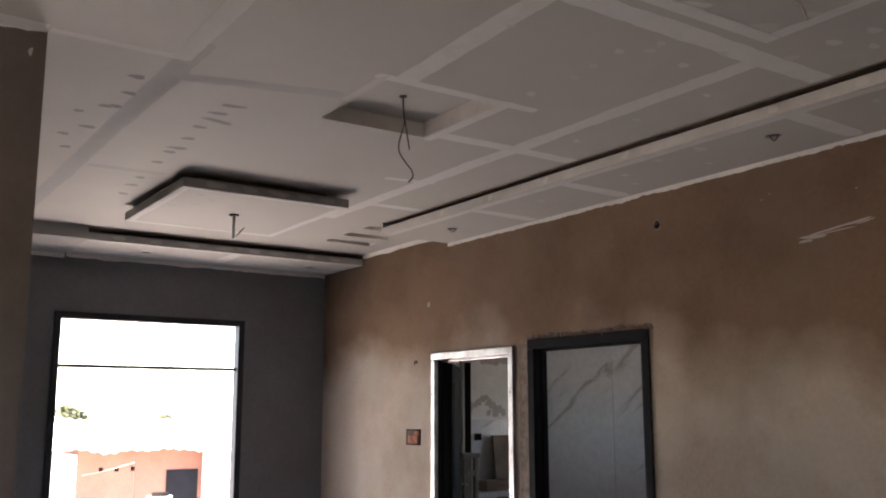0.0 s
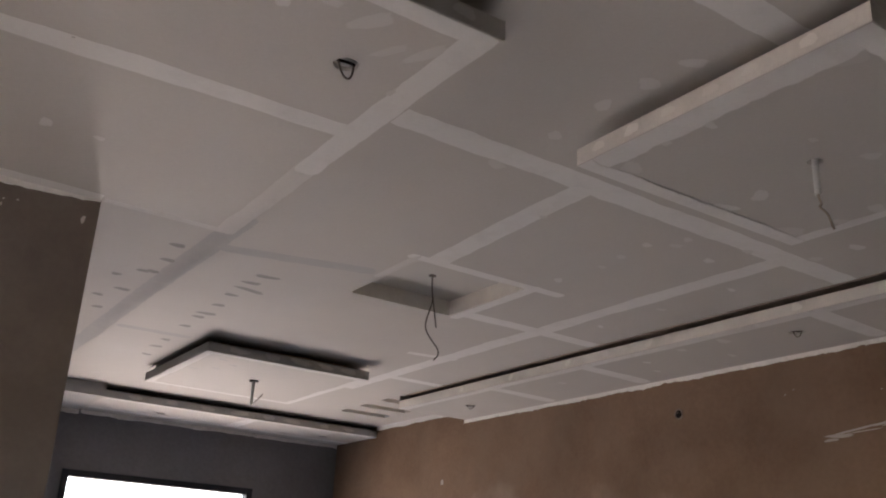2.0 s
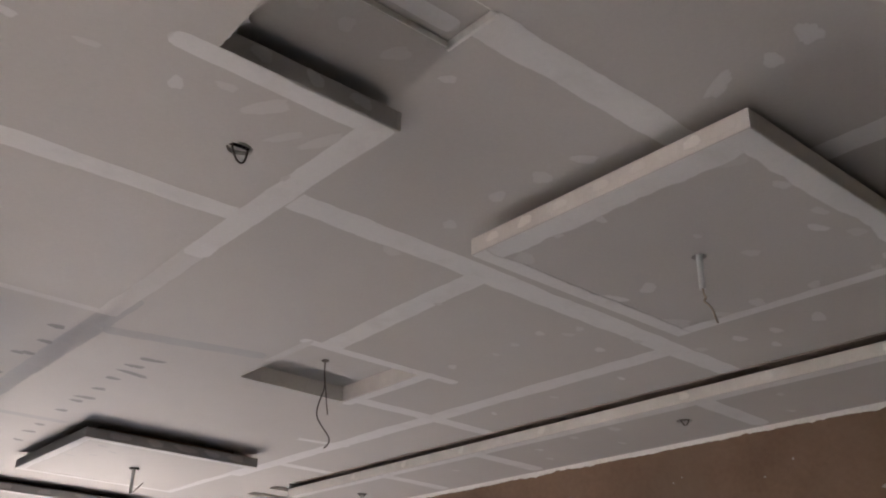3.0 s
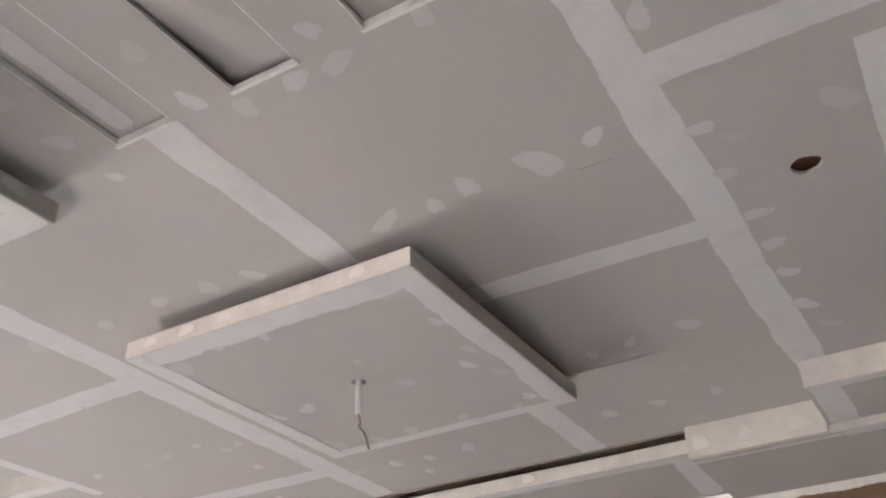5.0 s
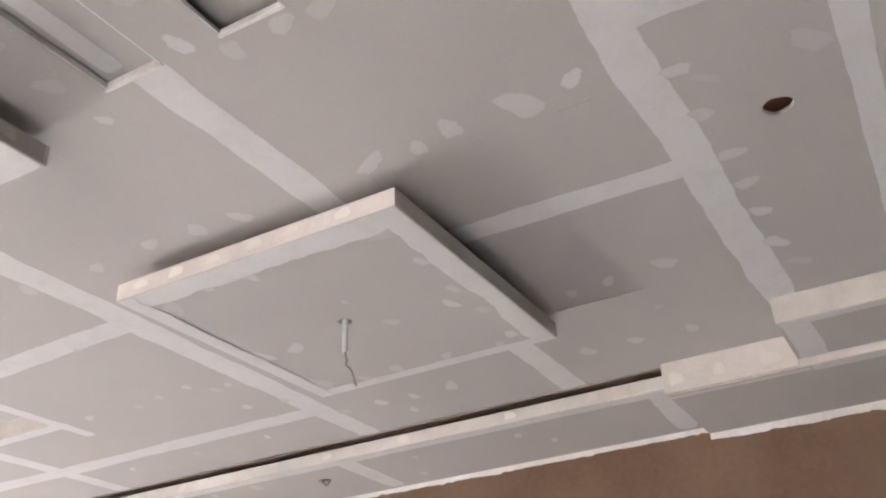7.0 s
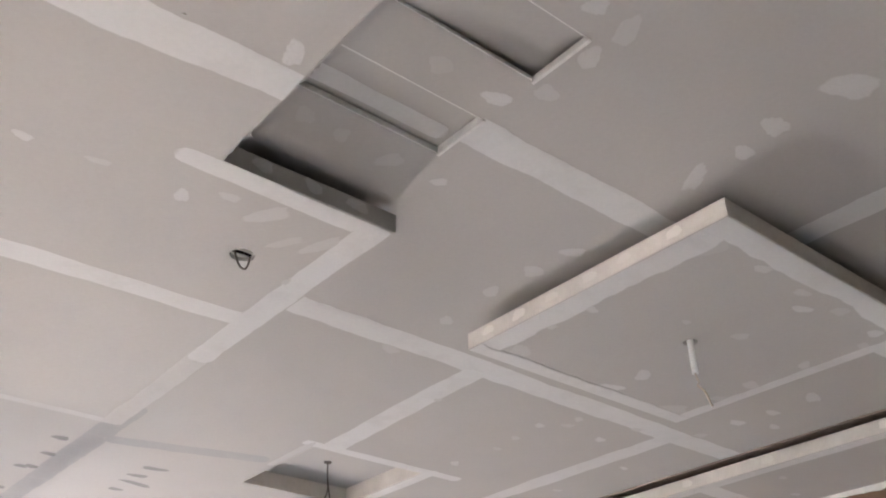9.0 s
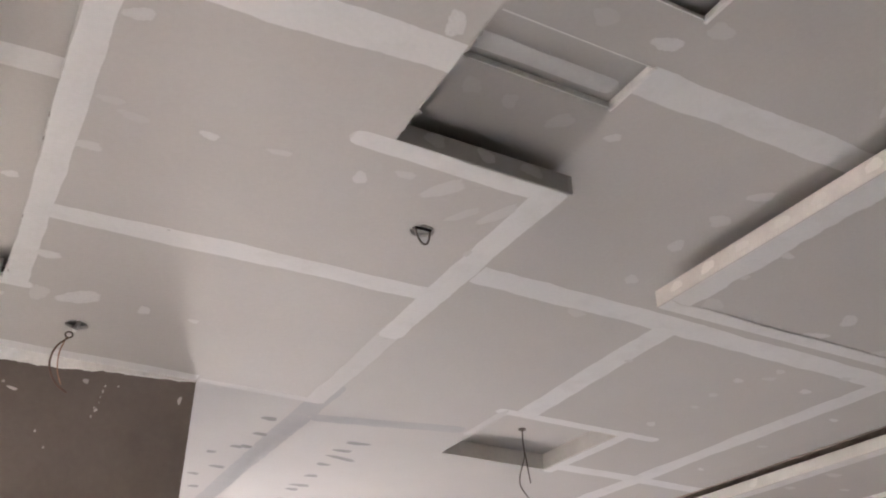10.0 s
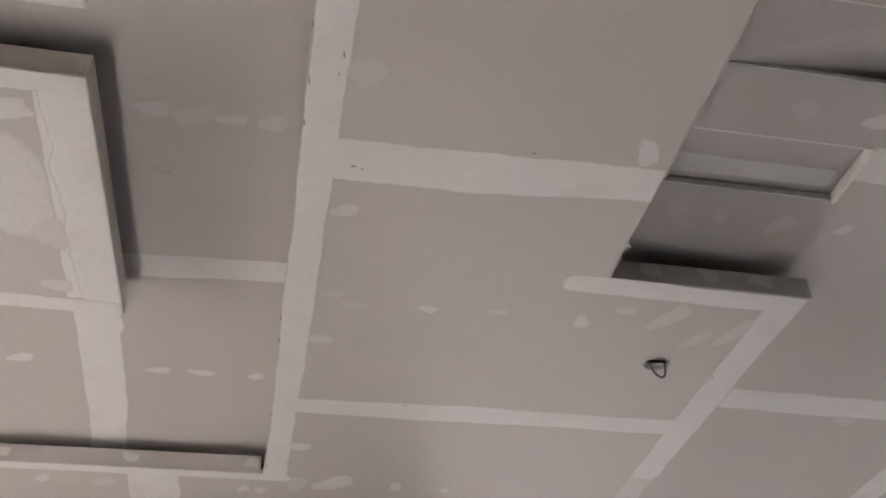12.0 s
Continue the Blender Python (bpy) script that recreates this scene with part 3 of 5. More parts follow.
# ---- dropped parts of the ceiling ----
def band(parent, rect, inner, widths, seed, z=L):
    """Skimmed corner bead along the underside's edges of rect (x0, x1, y0, y1); widths per side west, east, south, north, 0 for none."""
    x0, x1, y0, y1 = rect
    for k, (p, q, w, s) in enumerate((((x0, y0), (x0, y1), widths[0], (1, 0)), ((x1, y0), (x1, y1), widths[1], (-1, 0)), ((x0, y0), (x1, y0), widths[2], (0, 1)), ((x0, y1), (x1, y1), widths[3], (0, -1)))):
        if not w:
            continue
        bm = bmesh.new()
        lay = bm.verts.layers.float.new("cover")
        a, b, sv = Vector((*p, 0)), Vector((*q, 0)), Vector((*s, 0))
        n = max(8, int((b - a).length / 0.016))
        rows = []
        for i in range(n + 1):
            c = a.lerp(b, i / n)
            nz = 1 + 0.24 * noise.noise((c.x * 4 + seed, c.y * 4, k)) + 0.14 * noise.noise((c.x * 15, c.y * 15, seed + k)) + 0.06 * noise.noise((c.x * 50, c.y * 50, seed + k))
            row = []
            for f, cov, dz in ((0.0, 1.0, 0.0012), (0.92, 1.0, 0.0014 + 0.0002 * k), (1.0, 0.0, 0.0005)):
                v = bm.verts.new(c + sv * (w * f * (nz if f else 1)) + Vector((0, 0, z - dz - 0.0002 * k)))
                v[lay] = cov
                row.append(v)
            rows.append(row)
        for r, t in zip(rows, rows[1:]):
            for j in range(2):
                bm.faces.new([r[j], r[j + 1], t[j + 1], t[j]])
        bmesh.ops.recalc_face_normals(bm, faces=bm.faces)
        for f in bm.faces:
            if f.normal.z > 0:
                f.normal_flip()
        part("corner_bead", bm, M_FILL, parent)


def edge_strips(parent, segments, z0=L, z1=L + EDGE, thick=0.012, mat=None):
    """Upright edge boards: each (x0, y0, x1, y1) with the outside on its right hand; set 2 mm proud of the underside's rim."""
    for x0, y0, x1, y1 in segments:
        d = Vector((x1 - x0, y1 - y0, 0)).normalized()
        inw = Vector((-d.y, d.x, 0)) * thick
        xs, ys = sorted((x0, x1 + inw.x, x0 + inw.x, x1)), sorted((y0, y1 + inw.y, y0 + inw.y, y1))
        part("edge_board", box(bmesh.new(), xs[0], xs[-1], ys[0], ys[-1], z0 + 0.0015, z1, 0.0015), mat or M_EDGE, parent)


def floating_panel(x0, x1, y0, y1, label, inset=0.10, hole=None, beads=(0.085, 0.05, 0.07, 0.06), seed=1, edge=None):
    th = empty("floating_panel", ((x0 + x1) / 2, (y0 + y1) / 2, U), label, "ceiling panel", "floating ceiling panels")
    b = slab(bmesh.new(), [x0, x1], [y0, y1], L, L + 0.012, lambda x, y: True, [hole] if hole else ())
    part("board", b, M_BOARD, th)
    t = 0.0101
    edge_strips(th, [(x0 - 0.002, y1 + 0.002, x0 - 0.002, y0 - 0.002), (x1 + 0.002, y0 - 0.002, x1 + 0.002, y1 + 0.002), (x0 + t, y0 - 0.002, x1 - t, y0 - 0.002), (x1 - t, y1 + 0.002, x0 + t, y1 + 0.002)], mat=edge)
    part("top_board", box(bmesh.new(), x0 + t, x1 - t, y0 + t, y1 - t, L + EDGE - 0.013, L + EDGE - 0.002), M_CONCRETE, th)
    part("hanger_box", box(bmesh.new(), x0 + inset, x1 - inset, y0 + inset, y1 - inset, L + EDGE - 0.002, U), M_WOOD, th)
    band(th, (x0, x1, y0, y1), None, beads, seed)
    return th


panel_p = floating_panel(1.772, 2.741, 1.051, 1.97, "square floating gypsum panel with skimmed rim and a wire outlet", inset=0.07, hole=(2.252, 1.53, 0.022), seed=2)
panel_q = floating_panel(1.80, 2.81, 5.0, 6.12, "square floating gypsum panel near the bright window", hole=(2.31, 5.56, 0.02), beads=(0.05, 0.05, 0.05, 0.05), seed=5, edge=M_GREYEDGE)
panel_x = floating_panel(-1.25, -0.25, 1.203, 1.892, "floating gypsum panel in the recessed tray", beads=(0.07, 0.085, 0.05, 0.05), seed=8)
panel_y = floating_panel(-1.25, -0.236, 0.4, 1.063, "floating gypsum panel in the recessed tray", beads=(0.07, 0.06, 0.05, 0.05), seed=9)

daubs(panel_p, L, [(2.048, 1.143, .055, .034, -17), (2.241, 1.151, .058, .034, -10), (2.325, 1.204, .074, .034, -30), (2.42, 1.146, .064, .042, -3), (2.627, 1.158, .064, .04, -6), (2.682, 1.221, .054, .036, 0), (2.663, 1.411, .062, .036, 20), (2.327, 1.772, .09, .045, 54), (2.67, 1.607, .08, .05, 7), (2.324, 1.895, .084, .045, -28), (1.87, 1.567, .043, .03, 10), (1.854, 1.711, .038, .03, 8)])
daubs(panel_p, L, [(1.899, 1.885, .10, .062, 44), (1.861, 1.164, .095, .065, -77), (2.333, 1.413, .065, .04, -33), (2.619, 1.913, .177, .08, -37), (2.136, 1.453, .03, .022, 14), (2.674, 1.743, .06, .04, -16)], M_FAINT)
for y, w, h in [(1.115, .08, .034), (1.2, .05, .03), (1.36, .05, .03), (1.48, .05, .03), (1.62, .05, .028), (1.75, .06, .03), (1.88, .05, .03)]:
    patch(panel_p, 1.768, y, L + 0.028, h, w, 0, face="x")
for x, w in [(1.98, .12), (2.18, .10), (2.36, .13), (2.52, .09), (2.67, .12)]:
    patch(panel_q, x, 4.994, L + 0.027, w, 0.036, 0, M_GREYEDGEFILL, face="y")
for x, y, w, h in [(1.95, 5.15, .07, .04), (2.05, 5.25, .06, .03), (1.9, 5.5, .08, .03), (2.0, 5.4, .05, .03)]:
    patch(panel_q, x, y, L, w, h, rng.uniform(-20, 20), M_GREYFILL)
for x, y, w, h in [(-0.42, 1.5, .16, .3), (-0.36, 1.62, .08, .12), (-0.40, 1.3, .12, .05), (-0.37, 1.8, .07, .05)]:
    patch(panel_x, x, y, L, w, h, rng.uniform(-20, 20))
# bright filler runs on under the tray panel towards its edge
strip(panel_x, (-0.31, 1.22), (-0.33, 1.89), 0.06, L, seed=77)

# large dropped field between tray and island
field = empty("dropped_ceiling", (0.5, 2.5, U), "large dropped gypsum field with joints, cable outlets and a cut notch", "ceiling panel")


TRAY = 2.671               # far edge of the recessed tray


def lean(x, y):
    """The tray was set out a little askew: how far its edges stand off the square."""
    return (0.0125 * (TRAY - y) if 0.05 < x < 0.12 and y < TRAY + 0.02 else 0.0), (0.035 * (0.08 - x) if x < 0.12 and abs(y - TRAY) < 0.03 else 0.0)


def askew(bm):
    for v in bm.verts:
        dx, dy = lean(v.co.x, v.co.y)
        v.co.x, v.co.y = v.co.x + dx, v.co.y + dy
    return bm


def field_solid(x, y):
    if y > TRAY:
        return x < 0.75 or y < 3.2
    return x > 0.08 and (x < 0.75 or y > 1.593)


HOLES_L = [(0.979, 1.907, 0.031), (0.304, 2.909, 0.034)]
xs, ys = [WEST, 0.08, 0.75, 1.212], [SOUTH, 1.593, TRAY, 3.1945, 3.2]
part("board", askew(slab(bmesh.new(), xs, ys, L, L + 0.012, lambda x, y: field_solid(x, y) and not (y > 3.1945 and x < 0.75) and x < 1.212, HOLES_L)), M_BOARD, field)
edge_strips(field, [(0.7625, 1.591, 1.2018, 1.591), (1.214, 1.591, 1.214, 3.2), (1.2, 3.202, 0.76, 3.202)], mat=M_BOARD)
part("edge_board", askew(box(bmesh.new(), WEST, 0.0655, TRAY - 0.002, TRAY + 0.010, L + 0.0015, L + EDGE)), M_BOARD, field)
part("edge_board", askew(box(bmesh.new(), 0.078, 0.090, SOUTH, TRAY + 0.0125, L + 0.0015, L + EDGE)), M_BOARD, field)
# raw sawn edge of the notch
bm = bmesh.new()
rows = []
for i in range(421):
    y = SOUTH + (1.593 - SOUTH) * i / 420
    j = 0.002 * noise.noise((0, y * 34, 3)) + 0.009 * noise.noise((1, y * 83, 3)) + (0.007 if noise.noise((2, y * 61, 5)) > 0.34 else 0)
    if y < -0.4:
        j = 0
    rows.append([bm.verts.new((0.751, y, L + 0.0008)), bm.verts.new((0.757 + j, y, L + 0.0008)), bm.verts.new((0.757 + j * 0.6, y, L + 0.012)), bm.verts.new((0.751, y, L + 0.012))])
for r, s in zip(rows, rows[1:]):
    for k in range(4):
        bm.faces.new([r[k], r[(k + 1) % 4], s[(k + 1) % 4], s[k]])
bm.faces.new(rows[0])
bm.faces.new(rows[-1][::-1])
part("sawn_edge", bm, M_BOARD, field)
part("top_board", box(bmesh.new(), 0.17, 0.74, SOUTH, 3.19, L + EDGE - 0.014, L + EDGE - 0.003), M_CONCRETE, field)
part("top_board", box(bmesh.new(), 0.741, 1.199, 1.605, 3.19, L + EDGE - 0.014, L + EDGE - 0.003), M_CONCRETE, field)
# hanger boxes coloured dark to deepen the shade in the gaps
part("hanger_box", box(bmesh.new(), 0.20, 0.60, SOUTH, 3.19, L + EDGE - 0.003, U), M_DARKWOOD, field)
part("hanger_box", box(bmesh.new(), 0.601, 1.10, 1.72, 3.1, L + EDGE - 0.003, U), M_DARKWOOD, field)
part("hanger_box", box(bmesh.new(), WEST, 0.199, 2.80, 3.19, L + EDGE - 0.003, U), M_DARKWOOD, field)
strip(field, (0.10, 1.325), (0.752, 1.305), 0.10, L, seed=51, ends=(0, 0))
strip(field, (0.10, 2.245), (1.2, 2.215), 0.085, L, seed=52, ends=(0, 0))
strip(field, (0.10, 0.40), (0.752, 0.39), 0.10, L, seed=53, ends=(0, 0))
strip(field, (-0.23, TRAY + 0.012), (-0.24, 3.19), 0.14, L, seed=54, ends=(0, 0))
strip(field, (0.187, SOUTH), (0.108, TRAY + 0.03), 0.064, L, seed=55, wob=0.15, ends=(0, 0))
strip(field, (1.165, 1.60), (1.172, 2.55), 0.08, L, seed=56, ends=(0, 1))
strip(field, (1.172, 2.35), (1.175, 3.19), 0.075, L, M_THIN, seed=50, ends=(1, 0))
strip(field, (0.66, 1.618), (1.2, 1.625), 0.06, L, seed=57, ends=(1, 0))
strip(field, (WEST, TRAY + 0.02 + 0.094), (0.16, TRAY + 0.02), 0.04, L, seed=58, ends=(0, 1))
strip(field, (WEST, 3.163), (0.74, 3.163), 0.066, L, seed=59, ends=(0, 0))
strip(field, (0.75, 3.175), (1.2, 3.18), 0.04, L, M_THIN, seed=60, ends=(0, 0))
daubs(field, L, [(.192, 1.463, .054, .04, -46), (.703, 1.219, .068, .042, 66), (.40, 1.764, .043, .03, 8), (.178, 1.923, .058, .04, -11), (.746, 1.76, .06, .032, 70), (.166, 2.479, .074, .046, -16), (.173, 2.728, .10, .06, -87), (.282, 2.705, .125, .09, -60), (.463, 2.705, .055, .04, 80), (.018, 2.787, .05, .036, -66), (.068, 2.788, .05, .036, -66), (-.55, 2.793, .06, .04, -57), (.61, 2.71, .04, .026, 10)])
daubs(field, L, [(.192, 1.115, .066, .06, 34), (.193, 1.739, .053, .03, -19), (.245, 1.774, .063, .036, -5), (.553, 1.752, .056, .022, -11), (.936, 1.712, .115, .055, -59), (1.106, 1.748, .125, .045, -69), (1.03, 1.79, .10, .03, -62), (1.151, 1.962, .076, .05, 53), (.833, 1.70, .05, .03, -7), (-.378, 2.795, .075, .05, -47)], M_FAINT)
daubs(field, L - 0.0030, [(.100, 1.031, 0.016, 0.0024, 83), (.102, 1.145, 0.022, 0.0024, 84), (.100, 1.241, 0.020, 0.0024, 85), (.088, 1.843, 0.024, 0.0036, 87), (.088, 1.937, 0.020, 0.0036, 87), (.152, 1.083, 0.016, 0.0024, 84), (.148, 1.125, 0.007, 0.0024, 84), (.503, 1.25, 0.010, 0.0036, -14), (.193, 1.335, 0.010, 0.0048, -8), (.209, 1.339, 0.005, 0.0036, -21), (.416, 2.198, 0.008, 0.0036, -3), (.085, 2.30, 0.018, 0.0030, 88), (.083, 2.62, 0.016, 0.0030, 84)], M_CHIP)
for x, w in [(0.85, .06), (0.98, .05), (1.1, .06)]:
    patch(field, x, 1.588, L + 0.03, w, 0.035, 0, M_DAUB, face="y")
for x in (-0.3, 0.04, -0.65):
    patch(field, x, TRAY - 0.005 + lean(x, TRAY)[1], L + 0.028, 0.05, 0.03, 0, M_DAUB, face="y")


# long soffit on the east wall
soffit_e = empty("soffit", (3.7, 3.0, U), "long dropped gypsum soffit with shadow gap along the brown wall", "soffit")
LS = L - 0.03              # underside of its lower end
part("board", slab(bmesh.new(), [3.43, EAST], [PIER, 3.815], L, L + 0.012, lambda x, y: True, [(3.672, 2.632, 0.036)]), M_BOARD, soffit_e)
part("board", slab(bmesh.new(), [3.43, EAST], [3.8155, 5.65], L, L + 0.012, lambda x, y: True, [(3.703, 5.19, 0.036)]), M_BOARD, soffit_e)
part("board", slab(bmesh.new(), [3.43, EAST], [SOUTH, PIER], LS, LS + 0.012, lambda x, y: True), M_BOARD, soffit_e)
part("board", slab(bmesh.new(), [3.06, 3.4175], [SOUTH, 0.43], L, L + 0.012, lambda x, y: True), M_BOARD, soffit_e)
part("riser", box(bmesh.new(), 3.418, 3.4295, SOUTH, 0.4295, LS + 0.001, L + 0.012, 0.001), M_EDGE, soffit_e)
part("riser", box(bmesh.new(), 3.432, EAST, PIER - 0.0125, PIER - 0.0005, LS + 0.0125, L + 0.012), M_EDGE, soffit_e)
edge_strips(soffit_e, [(3.428, 5.65, 3.428, 0.9125), (3.44, 5.652, 3.428, 5.652)])
part("edge_board", box(bmesh.new(), 3.43, EAST, 5.65, 5.662, L + 0.002, U - 0.001), M_EDGE, soffit_e)
# coloured dark so that the downlight holes look unlit
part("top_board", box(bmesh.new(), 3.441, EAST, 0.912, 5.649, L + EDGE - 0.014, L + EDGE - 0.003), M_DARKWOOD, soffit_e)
part("hanger_box", box(bmesh.new(), 3.58, EAST, 0.912, 5.60, L + EDGE - 0.003, U), M_WOOD, soffit_e)
part("edge_board", box(bmesh.new(), 3.405, 3.429, 0.432, 0.91, LS + 0.002, U, 0.002), M_EDGE, soffit_e)
part("edge_board", box(bmesh.new(), 3.058, 3.07, SOUTH, 0.43, L + 0.002, U, 0.002), M_EDGE, soffit_e)
part("edge_board", box(bmesh.new(), 3.071, 3.404, 0.42, 0.431, L + 0.002, U), M_EDGE, soffit_e)
part("furring_strip", box(bmesh.new(), 3.44, 3.579, 0.92, 5.6, U - 0.006, U - 0.0005, 0.001), M_FURRING, soffit_e)
strip(soffit_e, (3.462, PIER + 0.01), (3.462, 5.64), 0.06, L, seed=61, ends=(0, 0))
strip(soffit_e, (3.455, -1.5), (3.455, 0.40), 0.05, LS, seed=62)
strip(soffit_e, (3.455, 0.40), (3.455, PIER), 0.03, LS, seed=69, ends=(0, 0))
for i, y in enumerate((0.955, 2.39, 3.815, 4.63)):
    strip(soffit_e, (3.43, y), (3.97, y + 0.02), 0.09, L, seed=63 + i)
strip(soffit_e, (3.08, -1.5), (3.08, 0.43), 0.04, L, seed=68)
strip(soffit_e, (3.07, 0.375), (3.41, 0.375), 0.09, L, seed=70, ends=(0, 0))
for x, y, w, h in [(3.55, 3.2, .06, .04), (3.56, 2.95, .10, .05), (3.62, 3.5, .05, .03), (3.6, 2.1, .05, .03), (3.85, 2.2, .05, .03), (3.8, 3.1, .06, .03), (3.75, 1.5, .06, .03), (3.6, 1.6, .05, .03), (3.65, 4.2, .05, .03), (3.8, 3.6, .05, .03)]:
    patch(soffit_e, x, y, L, w, h, rng.uniform(-30, 30))
for y, w in [(1.2, .06), (1.55, .05), (2.05, .06), (2.45, .05), (2.98, .14), (3.3, .06), (3.6, .05), (3.9, .05), (4.4, .05), (4.9, .05)]:
    patch(soffit_e, 3.425, y, L + 0.028, 0.035, w, 0, face="x")
for y, w in [(0.52, .08), (0.7, .05), (0.86, .06)]:
    patch(soffit_e, 3.402, y, L + 0.02, 0.05, w, 0, face="x")

# soffit on the window wall
soffit_n = empty("soffit", (2.8, 7.2, U), "dropped gypsum soffit with shadow gap above the window wall", "soffit")
part("board", slab(bmesh.new(), [1.76, EAST], [6.93, NORTH], L, L + 0.012, lambda x, y: True, [(2.28, 7.28, 0.036), (3.67, 7.28, 0.036)]), M_BOARD, soffit_n)
edge_strips(soffit_n, [(1.76, 6.928, EAST, 6.928)], mat=M_GREYEDGE)
part("top_board", box(bmesh.new(), 1.76, EAST, 6.9415, NORTH, L + EDGE - 0.014, L + EDGE - 0.003), M_BOARD, soffit_n)
# dark colour again stands in for shade in this gap
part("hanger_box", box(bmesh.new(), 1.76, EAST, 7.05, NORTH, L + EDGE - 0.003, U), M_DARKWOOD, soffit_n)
part("end_block", box(bmesh.new(), WEST, 1.758, 6.89, NORTH, L - 0.004, U, 0.003), M_GREYEDGE, soffit_n)
strip(soffit_n, (1.78, 6.965), (EAST, 6.965), 0.06, L, seed=71, ends=(0, 0))
strip(soffit_n, (1.78, 7.44), (EAST, 7.44), 0.09, L, seed=72, ends=(0, 0))
strip(soffit_n, (2.9, 6.95), (2.9, 7.45), 0.1, L, seed=73, ends=(0, 0))
for x, w in ((1.98, .10), (2.25, .09), (2.52, .11), (2.78, .15), (3.02, .10), (3.22, .14), (3.5, .08), (3.72, .1)):
    patch(soffit_n, x, 6.925, L + 0.027, w, 0.036, 0, M_GREYEDGEFILL, face="y")


# ---- white gypsum along the tops of the walls ----
def smear(parent, a, b, base, top, depth, seed, axis, plane=None):
    """A ragged white skim on a wall's face: from a to b along the wall, its lower edge uneven round base(u)."""
    bm = bmesh.new()
    n = int(abs(b - a) / 0.006)
    rows = []
    for i in range(n + 1):
        u = a + (b - a) * i / n
        low = base(u) + 0.010 * noise.noise((u * 5, seed, 0)) + 0.006 * noise.noise((u * 24, seed, 1)) + 0.003 * noise.noise((u * 75, seed, 2)) - (0.003 if noise.noise((u * 33, seed, 7)) > 0.45 else 0)
        row = []
        for off, z in ((0.0, low - 0.002), (depth, low), (depth, top), (0.0, top)):
            row.append(bm.verts.new(((EAST if plane is None else plane) - off, u, z) if axis == "x" else (u, (3.195 if plane is None else plane) - off, z)))
        rows.append(row)
    for r, s in zip(rows, rows[1:]):
        for k in range(3):
            bm.faces.new([r[k], r[k + 1], s[k + 1], s[k]])
    bmesh.ops.recalc_face_normals(bm, faces=bm.faces)
    return part("gypsum_skim", bm, M_WHITE, parent)


smear(wall_east, PIER + 0.002, 5.66, lambda u: L - 0.022, L - 0.001, 0.004, 1, "x")
smear(wall_east, SOUTH, PIER - 0.002, lambda u: LS - 0.030, LS - 0.001, 0.004, 5, "x")
smear(wall_east, 5.664, 6.92, lambda u: U - 0.035, U - 0.001, 0.004, 2, "x")
smear(wall_north, -1.0, 1.758, lambda u: L - 0.035, L - 0.005, 0.004, 6, "y", NORTH)
smear(wall_north, 1.77, 3.985, lambda u: L - 0.028, L - 0.001, 0.004, 8, "y", NORTH)
smear(wall_stub, -1.5, 0.03, lambda u: L - 0.014, L - 0.001, 0.004, 3, "y")
smear(wall_stub, 0.03, 0.742, lambda u: L - 0.048 + 0.042 * max(0, u - 0.03) / 0.71, L - 0.001, 0.004, 4, "y")


def scratch(parent, place, w, h, turn, face):
    """A thrown splash: a row of small bits along its longer side."""
    bits = max(1, int(max(w, h) / 0.018)) if face == "y" else 1
    long_y = h > w
    for k in range(bits):
        f = (k + 0.5) / bits - 0.5
        side, size = (rng.uniform(-0.5, 0.5) * min(w, h) if bits > 1 else 0), min(w, h) * rng.uniform(0.3, 0.85)
        wide = (size * (1 if long_y else 1.7), size * (1.7 if long_y else 1)) if bits > 1 else (w, h)
        ob = new("plaster_splash", patch_mesh(rng.randrange(9), M_SPLASH))
        spot = (side, f * h, 0) if long_y else (f * w, side, 0)
        m = Matrix.Translation(place) @ (pose(0, 0, 0, 0, 90, 0) if face == "x" else pose(0, 0, 0, -90, 0, 0)) @ pose(0, 0, 0, 0, 0, turn) @ Matrix.Translation(spot) @ pose(0, 0, 0.0001 * k, 0, 0, rng.uniform(-35, 35) if bits > 1 else 0) @ Matrix.Diagonal((*wide, 1, 1))
        ob.parent = parent
        ob.matrix_parent_inverse = parent.matrix_basis.inverted()
        ob.matrix_basis = m


M_SPLASH = material("white_splash", (0.20, 0.165, 0.14), 0.9, 0.1, 25, 60, 0.1, cover=(0.62, 0.58, 0.54), thin=(0.45, 1.0))
for x, z, w, h, t in [(0.18, 2.672, .035, .012, 10), (0.448, 2.69, .014, .10, 8), (0.44, 2.63, .012, .05, 30), (0.395, 2.735, .02, .02, 0), (0.708, 2.722, .016, .03, 12), (0.15, 2.69, .01, .01, 0), (0.275, 2.547, .008, .01, 0), (0.31, 2.499, .008, .01, 0), (0.5, 2.735, .008, .008, 0)]:
    scratch(wall_stub, (x * 0.987, 3.193, z - 0.012), w, h, t, "y")
for y, z, w, h, t in [(2.68, 2.375, .018, .16, 6), (2.60, 2.395, .010, .26, -7), (2.72, 2.36, .014, .09, 0), (2.46, 2.41, .012, .16, -5), (2.42, 2.405, .006, .10, -8), (2.25, 2.425, .008, .12, -6), (2.56, 2.385, .006, .2, -3), (2.95, 2.60, .006, .008, 0), (2.9, 2.62, .005, .01, 0), (2.45, 2.56, .006, .012, 0), (5.912, 2.365, .04, .04, 0), (2.3, 2.62, .012, .012, 0), (1.9, 2.45, .02, .06, 0)]:
    scratch(wall_east, (EAST - 0.002, y, z), w, h, t, "x")

